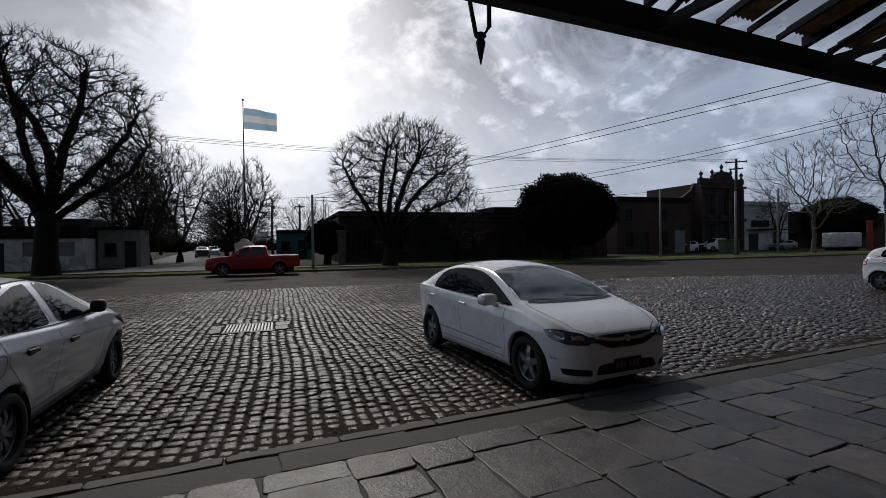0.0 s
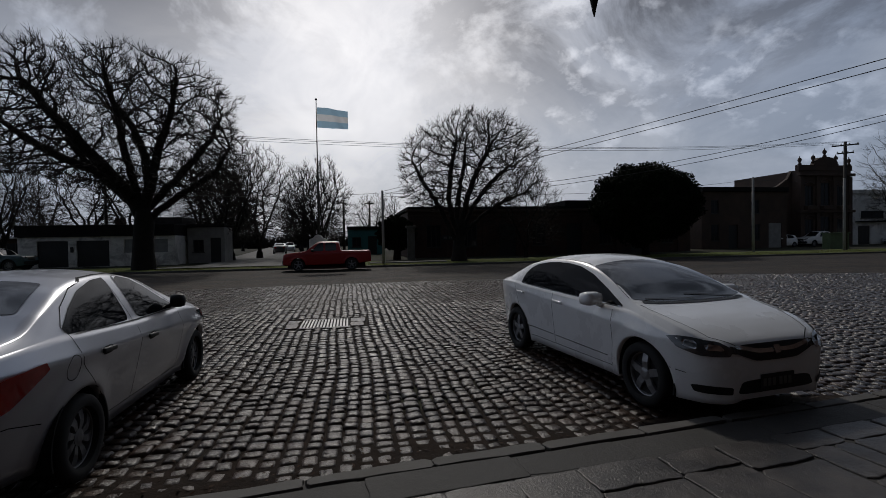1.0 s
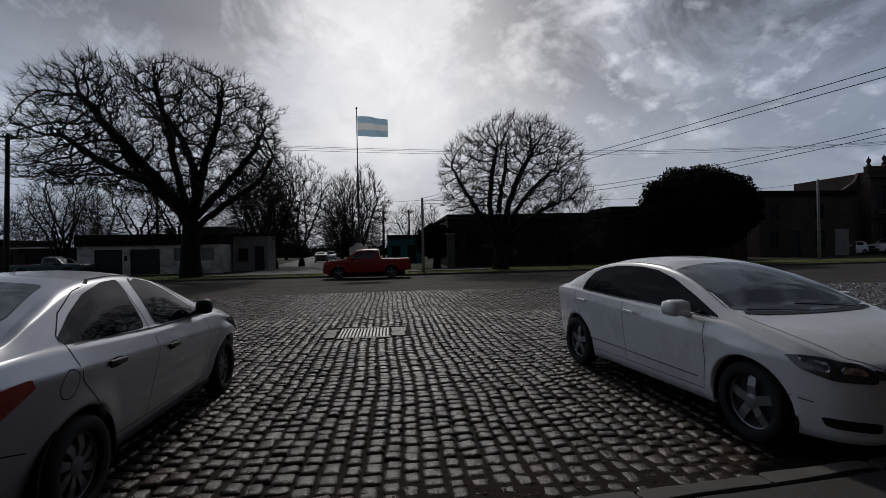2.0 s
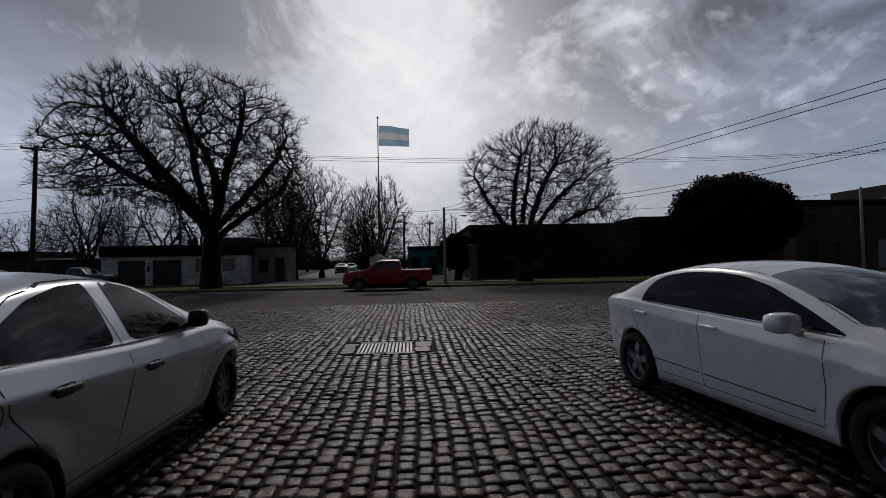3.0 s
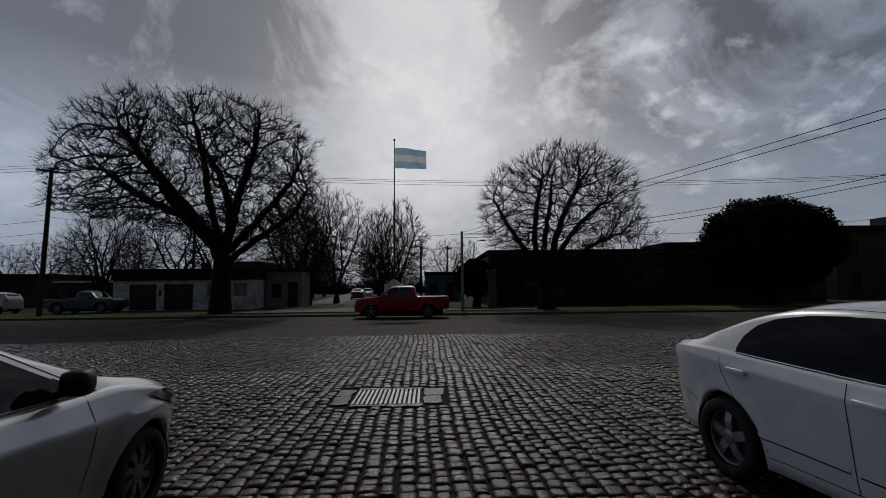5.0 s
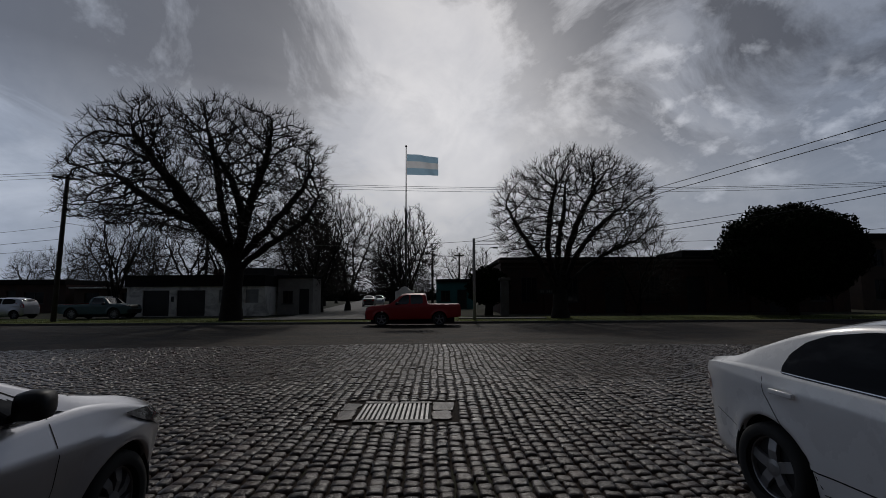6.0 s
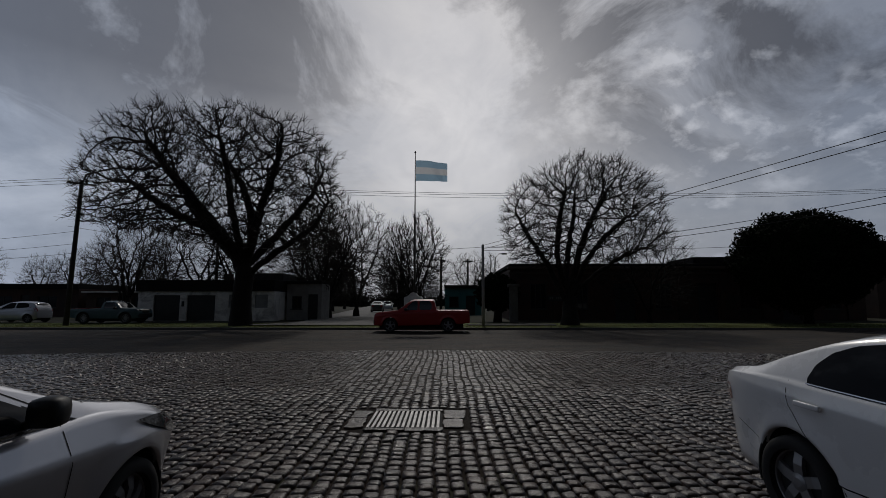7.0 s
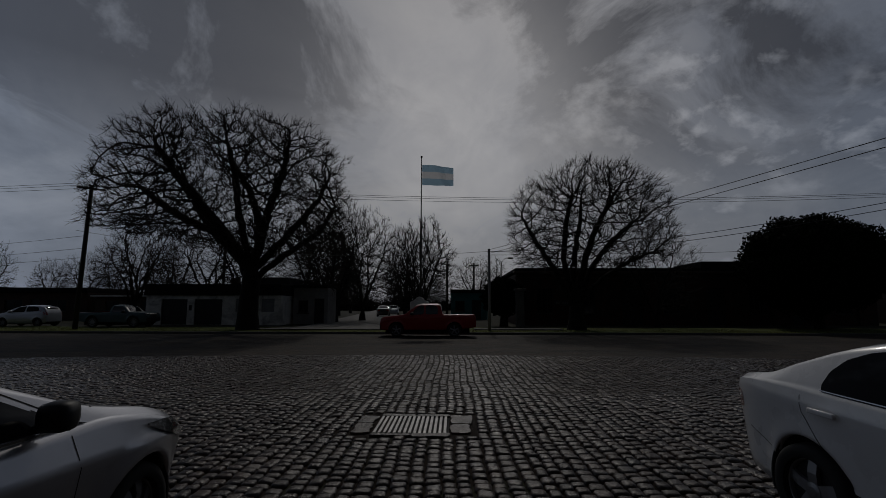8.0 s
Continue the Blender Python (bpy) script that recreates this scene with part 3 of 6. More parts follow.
    part("crown", (np.concatenate(out_v).tolist(), out_f), mat, tree, "leafless limbs and twigs", smooth=True)
    return tree


def dome(rx, ry, z0, z1, bottom, cx=0.0, power=2.0, hollow=0.35):
    """A crown envelope: an ellipsoid from z0 to z1, open below, with fewer points at its heart."""
    cz, rz = (z0 + z1) / 2, (z1 - z0) / 2

    def inside(x, y, z):
        d = (abs((x - cx) / rx)) ** power + (abs(y / ry)) ** power + (abs((z - cz) / rz)) ** power
        d *= 1 + 0.30 * noise.noise(Vector((x * 0.42, y * 0.42, z * 0.42 + rx)))
        return d < 1 and z > bottom(x) and (d > hollow or random.Random(int(x * 977 + y * 131 + z * 37)).random() < 0.35)
    return inside, (cx - rx, -ry, z0), (cx + rx, ry, z1)


ins, lo, hi = dome(7.7, 6.7, 0.6, 13.55, lambda x: 4.5 + 0.06 * abs(x) + (0.12 * -x if x < 0 else 0), cx=-1.6, power=2.5, hollow=0.25)
bare_tree("bare_tree", pose(-12.9, 33.6, 0.1), "huge leafless spreading tree with a thick dark trunk on the verge", 11,
          [(0, 0, -0.1), (-0.02, 0, 0.9), (0, 0, 1.9), (0.08, 0, 2.8), (0.12, 0.0, 3.6)], ins, lo, hi, n=7600, step=0.29, reach=3.4, kill=0.37, rounds=130, tip=0.0180, power=2.05, twigs=3.2, twig_len=0.62, flare=1.30, wobble=0.15, lift=0.09, girth=0.78,
          limbs=[(4, [(-1.1, 0.2, 5.0), (-2.6, 0.1, 6.2), (-4.4, 0, 7.0), (-6.4, 0, 8.2), (-8.0, 0, 9.6)]), (4, [(-0.3, -0.4, 5.6), (-0.7, -0.6, 7.5), (-1.0, -0.7, 9.8), (-1.6, -0.8, 12.0)]), (4, [(0.1, 0.8, 5.5), (-0.3, 1.5, 7.4), (-1.2, 2.0, 9.4), (-2.6, 2.4, 11.4)]),
                 (4, [(0.7, -0.3, 5.6), (1.2, -0.5, 7.5), (1.9, -0.5, 9.5), (2.3, -0.5, 11.6)]), (3, [(1.1, 0.1, 3.9), (2.6, 0.1, 5.0), (4.3, 0.2, 6.2), (5.2, 0.2, 7.8)]), (3, [(-0.8, 0.6, 4.2), (-2.3, 1.6, 5.4), (-3.8, 2.3, 6.6), (-5.4, 2.6, 8.6)]), (4, [(0.9, 0.9, 4.9), (2.2, 1.8, 6.8), (3.5, 2.2, 8.6), (4.2, 2.4, 10.4)]),
                 (4, [(-0.9, -0.9, 5.4), (-2.4, -1.6, 7.4), (-4.0, -2.0, 9.4), (-5.2, -2.2, 11.2)])])
ins, lo, hi = dome(5.35, 4.7, 0.6, 11.05, lambda x: 3.5 + 0.14 * abs(x), cx=1.1, power=2.1, hollow=0.25)
bare_tree("bare_tree", pose(7.7, 34.6, 0.1), "leafless rounded tree with several forked dark limbs on the verge", 5,
          [(0, 0, -0.1), (0.02, 0, 0.6), (0.0, 0, 1.2), (0.05, 0, 1.8)], ins, lo, hi, n=4600, step=0.26, reach=3.0, kill=0.36, rounds=130, tip=0.0155, power=2.08, twigs=3.2, twig_len=0.62, wobble=0.14, lift=0.10,
          limbs=[(3, [(-0.5, 0, 3.2), (-0.7, 0.1, 4.6), (-0.4, 0.3, 6.8), (0.1, 0.4, 9.0)]), (3, [(0.3, -0.3, 3.2), (0.6, -0.4, 4.6), (1.4, -0.5, 6.6), (2.5, -0.6, 8.6)]), (3, [(0.7, 0.4, 2.9), (1.4, 0.6, 4.2), (2.8, 0.8, 5.9), (4.6, 0.9, 7.4)]),
                 (2, [(-0.8, -0.2, 2.6), (-1.5, -0.4, 4.0), (-2.6, -0.5, 5.6), (-3.4, -0.5, 7.2)]), (3, [(0.1, 1.0, 3.2), (0.5, 1.8, 5.2), (1.0, 2.2, 7.2), (1.2, 2.4, 9.0)]), (2, [(0.8, 0.1, 2.4), (2.0, 0.2, 3.4), (3.6, 0.2, 4.4), (5.2, 0.2, 5.0)])])

# ---- vehicles ----
# A vehicle's own axes: x ahead, y to its left, z up, the origin on the ground midway between the axles.
from mathutils.bvhtree import BVHTree


def rounded(points, steps=4, pull=0.28):
    """Rounds the corners of a closed outline."""
    out, n = [], len(points)
    for i in range(n):
        p, a, b = Vector(points[i]), Vector(points[i - 1]), Vector(points[(i + 1) % n])
        p0, p1 = p + (a - p) * pull, p + (b - p) * pull
        for k in range(steps + 1):
            t = k / steps
            out.append(p0 * (1 - t) ** 2 + p * (2 * t * (1 - t)) + p1 * t**2)
    return out


class Body:
    """A lofted car body. s runs back from the nose."""

    def __init__(self, spec):
        self.spec = spec
        self.length, self.half = spec["length"], spec["width"] / 2
        self.nose = spec["front"] + spec["base"] / 2
        self.top, self.belt, self.plan, self.low = (curve_fn(spec[k]) for k in ("top", "belt", "plan", "low"))
        self.wheels = (spec["front"], spec["front"] + spec["base"])
        self.arch = spec["radius"] + 0.062
        s_values = set(np.round(np.linspace(0, self.length, spec.get("stations", 120)), 4))
        for c in self.wheels:
            for a in np.linspace(0, math.pi, 25):
                s_values.add(round(c + self.arch * math.cos(a), 4))
        s_values |= {0.015, 0.03, 0.05, 0.08, self.length - 0.015, self.length - 0.03, self.length - 0.06}
        self.s_values = sorted(v for v in s_values if 0 <= v <= self.length)
        rows = [self.section(s) for s in self.s_values]
        k = len(rows[0])
        vs, fs = [], []
        for row in rows:
            vs += row
        n = 2 * k - 1
        full = []
        for row in rows:
            full += row + [(x, -y, z) for x, y, z in row[-2::-1]]
        for i in range(len(rows) - 1):
            for j in range(n - 1):
                a = i * n + j
                fs.append((a, a + n, a + n + 1, a + 1))
        fs.append(tuple(range(n)))
        fs.append(tuple(range((len(rows) - 1) * n, len(rows) * n))[::-1])
        self.geo = (full, fs)
        bm = bmesh.new()
        made = [bm.verts.new(v) for v in full]
        for f in fs:
            bm.faces.new([made[i] for i in f])
        bm.normal_update()
        self.tree = BVHTree.FromBMesh(bm)
        bm.free()

    def section(self, s):
        sp = self.spec
        x = self.nose - s
        w = self.half * self.plan(s)
        zb = self.low(s)
        for c in self.wheels:
            d = abs(s - c)
            if d < self.arch:
                zb = max(zb, sp["radius"] + math.sqrt(max(self.arch**2 - d * d, 0)) - 0.005)
        zs, zt = self.belt(s), self.top(s)
        g = max(zt - zs, 0.0)
        zb = min(zb, zs - 0.04)
        mid, bulge = sp.get("waist", 0.60), sp.get("bulge", 0.055)

        def side(z):
            lip = 0.0
            for c in self.wheels:           # flared wheel arches
                d = math.hypot(s - c, z - sp["radius"])
                if d < self.arch + 0.13:
                    lip = max(lip, sp.get("flare", 0.018) * (1 - max(d - self.arch - 0.02, 0) / 0.11))
            if "shoulder" in sp:            # a pressed line along the flank, the panel below it tucked in
                zc = min(sp["shoulder"] + 0.062 * s, zs - 0.05)
                return w - sp["lean"] * max(z - zc, 0) - sp["tuck"] * max(zc - z, 0) + lip - (0.012 if z < 0.30 else 0.0)
            crease = 0.010 * math.exp(-((z - (zs - 0.13)) / 0.035) ** 2)
            return w * (1 - bulge * ((z - mid) / 0.42) ** 2) + lip + crease - (0.012 if z < 0.30 else 0.0)
        pts = [(x, side(zb) - 0.05, zb - 0.004)]
        for i in range(15):
            z = zb + (zs - zb) * i / 14
            if "shoulder" in sp:            # two rows close together keep the pressed line crisp
                zc = max(min(sp["shoulder"] + 0.062 * s, zs - 0.05), zb + 0.03)
                z = zb + (zc - 0.010 - zb) * i / 8 if i < 9 else zc + 0.010 + (zs - zc - 0.010) * (i - 9) / 5
            pts.append((x, side(z), z))
        wb = side(zs)
        y1, z1 = wb - 0.05 - sp.get("tumble", 0.36) * g, zs + g * 0.85
        pts.append((x, wb - 0.022, zs + 0.012 * min(1, g * 12)))
        for i in range(1, 10):
            f = i / 9
            pts.append((x, wb - 0.022 + (y1 - wb + 0.022) * f + 0.10 * g * f * (1 - f), zs + 0.012 * min(1, g * 12) + (z1 - zs - 0.012 * min(1, g * 12)) * f))
        for i in range(1, 10):
            f = i / 9
            pts.append((x, y1 * (1 - f), z1 + (zt - z1) * (1 - (1 - f) ** 2.6)))
        return pts

    def drop(self, p, way, lift):
        hit, normal, _, _ = self.tree.ray_cast(Vector(p) - Vector(way).normalized() * 4.0, Vector(way))
        if hit is None:
            hit, normal, _, _ = self.tree.find_nearest(Vector(p))
        if normal.dot(Vector(way)) > 0:
            normal = -normal
        return hit + normal * lift

    def patch(self, outline, place, way, lift=0.003, cuts=3, steps=4, pull=0.28, thick=0.0):
        """A plate that lies on the body: a 2D outline, sent to 3D by place() and dropped along way."""
        bm = bmesh.new()
        ring = rounded(outline, steps, pull) if steps else [Vector(p) for p in outline]
        f = bm.faces.new([bm.verts.new((p[0], p[1], 0)) for p in ring])
        bmesh.ops.triangulate(bm, faces=[f])
        for _ in range(cuts):
            long_edges = [e for e in bm.edges if e.calc_length() > 0.09]
            if not long_edges:
                break
            bmesh.ops.subdivide_edges(bm, edges=long_edges, cuts=1)
            bmesh.ops.triangulate(bm, faces=bm.faces[:])
        for v in bm.verts:
            v.co = self.drop(place(v.co.x, v.co.y), way, lift)
        bmesh.ops.recalc_face_normals(bm, faces=bm.faces[:])
        if bm.faces and sum(f.normal.dot(Vector(way)) for f in bm.faces) > 0:
            bmesh.ops.reverse_faces(bm, faces=bm.faces[:])
        return bm

    def ribbon(self, line, place, way, width=0.007, lift=0.0015, fine=0.05):
        """A thin strip along a 2D line on the body."""
        pts = [Vector(p) for p in line]
        dense = [pts[0]]
        for a, b in zip(pts, pts[1:]):
            n = max(1, int((b - a).length / fine))
            dense += [a + (b - a) * (i / n) for i in range(1, n + 1)]
        vs, fs = [], []
        for i, p in enumerate(dense):
            d = (dense[min(i + 1, len(dense) - 1)] - dense[max(i - 1, 0)]).normalized()
            q = Vector((-d.y, d.x)) * (width / 2)
            for e in (p + q, p - q):
                vs.append(self.drop(place(e.x, e.y), way, lift))
            if i:
                a = 2 * i - 2
                fs.append((a, a + 1, a + 3, a + 2))
        return vs, fs


def wheel_parts(parent, x, y, side, radius, width, style, rim_mat):
    """A road wheel on the axle point; side is +1 on the vehicle's left."""
    rim_r = radius * 0.70
    hub = part("wheel", lathe([(0.02, -0.02), (rim_r * 0.9, -0.02), (rim_r * 0.9, 0.02), (0.02, 0.02)], 24, "Y"), PLASTIC, parent, "dark wheel hub and brake disc")
    hub.location = (x, y - side * 0.06, radius)
    w = width / 2
    prof = [(rim_r, -w * 0.9), (rim_r + 0.02, -w), (radius - 0.03, -w), (radius - 0.008, -w * 0.8), (radius, -w * 0.4), (radius, w * 0.4), (radius - 0.008, w * 0.8), (radius - 0.03, w), (rim_r + 0.02, w), (rim_r, w * 0.9), (rim_r * 0.97, w * 0.5), (rim_r * 0.97, -w * 0.5), (rim_r, -w * 0.9)]
    v, f = lathe(prof, 40, "Y")
    part("tyre", (v, f[:-2]), RUBBER, hub, "black rubber tyre", smooth=True).location = (0, side * 0.06 - side * w * 0.6, 0)
    face = side * 0.045
    rim = []
    lip, f2 = lathe([(rim_r * 0.90, face - side * 0.03), (rim_r * 0.93, face), (rim_r * 1.0, face + side * 0.008), (rim_r * 1.02, face - side * 0.01)], 40, "Y")
    rim.append((lip, f2[:-2]))
    n, wide_in, wide_out, sweep = {"star": (5, 0.075, 0.070, 0.0), "blade": (8, 0.030, 0.075, 0.20), "steel": (10, 0.04, 0.04, 0.0)}[style]
    for i in range(n):
        a = 2 * math.pi * i / n + 0.3
        ring = []
        for rr, ww, off, dep in ((0.045, wide_in, 0.0, 0.006), (rim_r * 0.55, (wide_in + wide_out) / 2, sweep * 0.4, 0.012), (rim_r * 0.94, wide_out, sweep, -0.006)):
            ca, sa = math.cos(a + off), math.sin(a + off)
            for e in (-1, 1):
                for dd in (0.0, -0.03):
                    ring.append((rr * ca - e * ww / 2 * sa, face + side * (dep + dd), rr * sa + e * ww / 2 * ca))
        q = []
        for j in (0, 4):
            q += [(j, j + 2, j + 6, j + 4), (j + 1, j + 5, j + 7, j + 3), (j, j + 4, j + 5, j + 1), (j + 2, j + 3, j + 7, j + 6)]
        rim.append((ring, q))
    cap, f3 = lathe([(0.062, face - side * 0.02), (0.060, face + side * 0.010), (0.03, face + side * 0.018), (0.005, face + side * 0.019)], 20, "Y")
    rim.append((cap, f3))
    part("rim", join(*rim), rim_mat, hub, "grey alloy wheel rim").location = (0, 0, 0)
    return hub


def mirror_of(line):
    return [(a, -b) for a, b in line]


def vehicle(name, m, label, category, spec, group=""):
    car = thing(name, m, label, category, group)
    b = Body(spec)
    nose, half, base, r = b.nose, b.half, spec["base"], spec["radius"]
    paint, detail = spec["paint"], spec.get("detail", True)
    part("body", b.geo, paint, car, smooth=True)
    left, right, down, ahead, behind = (0, -1, 0), (0, 1, 0), (0, 0, -1), (-1, 0, 0), (1, 0, 0)

    def on_side(sgn):
        return (lambda s, z: (nose - s, sgn * half, z)), (left if sgn > 0 else right)

    def on_top(s, y):
        return (nose - s, y, 0.9)

    def on_front(y, z):
        return (nose, y, z)

    def on_rear(y, z):
        return (nose - b.length, y, z)
    # underside and wheel housings
    under = box(nose - b.length + 0.35, nose - 0.30, -half + 0.30, half - 0.30, 0.17, 0.55)
    for x in (base / 2, -base / 2):
        add_box(under, x - 0.36, x + 0.36, -half + 0.24, half - 0.24, 0.30, 0.72)
    part("underbody", under, SEAM, car)
    for x in (base / 2, -base / 2):
        for sgn in (1, -1):
            wheel_parts(car, x, sgn * (half - spec.get("wheel_in", 0.05)), sgn, r, 0.195, spec.get("wheels", "star"), spec.get("rim_mat", DULL_RIM))
            s_mid = nose - x
            out = half * min(b.plan(s_mid - b.arch), b.plan(s_mid + b.arch)) - 0.030
            v, f = lathe([(b.arch - 0.004, -0.22), (b.arch - 0.004, 0.0), (b.arch + 0.012, 0.0), (b.arch + 0.012, -0.22)], 48, "Y")
            keep = [q for q in f[:-2] if all(v[i][2] > -0.13 for i in q)]
            part("wheel_arch", (v, keep), SEAM, car).matrix_local = pose(x, sgn * out, r) @ Matrix.Diagonal((1, sgn, 1, 1))
    for sgn in (1, -1):
        place, way = on_side(sgn)
        for k, outline in enumerate(spec["side_windows"]):
            part("side_window", b.patch(outline, place, way, 0.003, 3, 4, spec.get("round", 0.2)), spec.get("side_glass", GLASS), car, "dark tinted side window", smooth=True)
            if detail and "trim" in spec:
                low = spec["trim"][k]
                part("window_trim", b.ribbon(low, place, way, spec.get("trim_wide", 0.011), 0.006), spec.get("trim_mat", PLASTIC), car)
        for outline in spec.get("pillars", []):
            part("door_pillar", b.patch(outline, place, way, 0.0035, 3, 0), GLASS, car, "black window pillar")
        if detail:
            for line in spec.get("seams", []):
                part("panel_gap", b.ribbon(line, place, way), SEAM, car)
            for line, width, mat in spec.get("strips", []):
                part("side_strip", b.ribbon(line, place, way, width, 0.006), mat, car)
            for s, z in spec.get("handles", []):
                at = b.drop(place(s, z), way, 0.0)
                cup = part("door_handle", box(-spec.get("handle_half", 0.10), spec.get("handle_half", 0.10), -0.012, 0.012, -0.019, 0.019, 0.010), spec.get("handle_mat", paint), car, smooth=True)
                cup.location = at + Vector((0, sgn * spec.get("handle_out", 0.026), 0))
                cup.rotation_euler = (0, radians(spec.get("handle_tilt", 2)), 0)
                part("handle_cup", b.patch([(s - 0.075, z - 0.035), (s + 0.075, z - 0.035), (s + 0.075, z + 0.028), (s - 0.075, z + 0.028)], place, way, 0.002, 1), spec.get("cup_mat", paint), car)
            if "filler" in spec and sgn == spec["filler"][2]:
                fs, fz, _ = spec["filler"]
                ring = [(fs + 0.075 * math.cos(a), fz + 0.085 * math.sin(a)) for a in np.linspace(0, 2 * math.pi, 25)]
                part("filler_cap", b.ribbon(ring, place, way, 0.006), SEAM, car)
        ms, my, mz = spec["mirror"]
        mirror = part("wing_mirror", box(-0.10, 0.085, -spec.get("mirror_wide", 0.115), spec.get("mirror_wide", 0.115), -spec.get("mirror_tall", 0.075), spec.get("mirror_tall", 0.075), 0.064), spec.get("mirror_mat", paint), car, "rounded wing mirror", smooth=True)
        mirror.location = (nose - ms, sgn * (half + my), mz)
        mirror.rotation_euler = (0, 0, radians(-12 * sgn))
        mirror.scale = (spec.get("mirror_size", 1.0),) * 3
        stalk = part("stalk", tube([(0.0, 0, -0.02), (0.02, -sgn * 0.12, -0.075), (0.05, -sgn * 0.20, -0.10)], [0.03, 0.028, 0.03], 8), spec.get("mirror_mat", paint), mirror)
        for outline, u, v, way3, mat, nm in spec.get("lamps", []):
            uu, vv, ww, oo = Vector(u[0:3]), Vector(v), Vector(way3), Vector(u[3])
            flip = Matrix.Diagonal((1, sgn, 1))
            part(nm, b.patch(outline, lambda a, c: flip @ (oo + uu * a + vv * c), flip @ ww, 0.013, 4, 3, 0.15), mat, car, smooth=True)
            for bowl in spec.get("lamp_bowls", []):
                part("reflector", b.patch(bowl, lambda a, c: flip @ (oo + uu * a + vv * c), flip @ ww, 0.017, 2, 4, 0.3), CHROME, car, "bright lamp reflector", smooth=True)
        for outline, mat, nm in spec.get("front_pairs", []):
            part(nm, b.patch([(sgn * y, z) for y, z in outline], on_front, ahead, 0.009, 3, 3, 0.2), mat, car, smooth=True)
        for outline, mat, nm in spec.get("rear_pairs", []):
            part(nm, b.patch([(sgn * y, z) for y, z in outline], on_rear, behind, 0.004, 3, 3, 0.2), mat, car, smooth=True)
    for nm, outline in (("windshield", spec["windshield"]), ("rear_window", spec.get("rear_window"))):
        if outline:
            full = outline + [(s, -y) for s, y in reversed(outline)]
            part(nm, b.patch(full, on_top, down, 0.004, 4, 2, 0.07), FRONT_GLASS, car, "dark reflecting glass", smooth=True)
    for line, sym in spec.get("top_seams", []):
        part("panel_gap", b.ribbon(line, on_top, down), SEAM, car)
        if sym:
            part("panel_gap", b.ribbon(mirror_of(line), on_top, down), SEAM, car)
    for outline, mat, nm, lift in spec.get("front_faces", []):
        part(nm, b.patch(outline, on_front, ahead, lift, 3, 3, 0.2), mat, car, smooth=True)
    for outline, mat, nm, lift in spec.get("rear_faces", []):
        part(nm, b.patch(outline, on_rear, behind, lift, 3, 3, 0.2), mat, car, smooth=True)
    for end, z in spec.get("plates", []):
        x = b.drop((nose, 0, z) if end > 0 else (nose - b.length, 0, z), ahead if end > 0 else behind, 0.012).x
        plate = part("number_plate", box(-0.006, 0.006, -0.20, 0.20, -0.065, 0.065, 0.004), PLASTIC, car, "black number plate with unreadable marks")
        plate.location = (x, 0, z)
        for y0 in (-0.16, -0.105, -0.05, 0.03, 0.085, 0.14):
            part("mark", box(end * 0.006, end * 0.009, y0 - 0.018, y0 + 0.018, -0.04, 0.03), MARK, plate)
    if detail and "cowl" in spec:
        part("cowl", b.ribbon(spec["cowl"], on_top, down, 0.045, 0.006), PLASTIC, car, "black cowl under the windshield")
    if detail and "wipers" in spec:
        for s0, y0, s1, y1 in spec["wipers"]:
            part("wiper", b.ribbon([(s0, y0), (s1, y1)], on_top, down, 0.018, 0.012), PLASTIC, car)
    return car


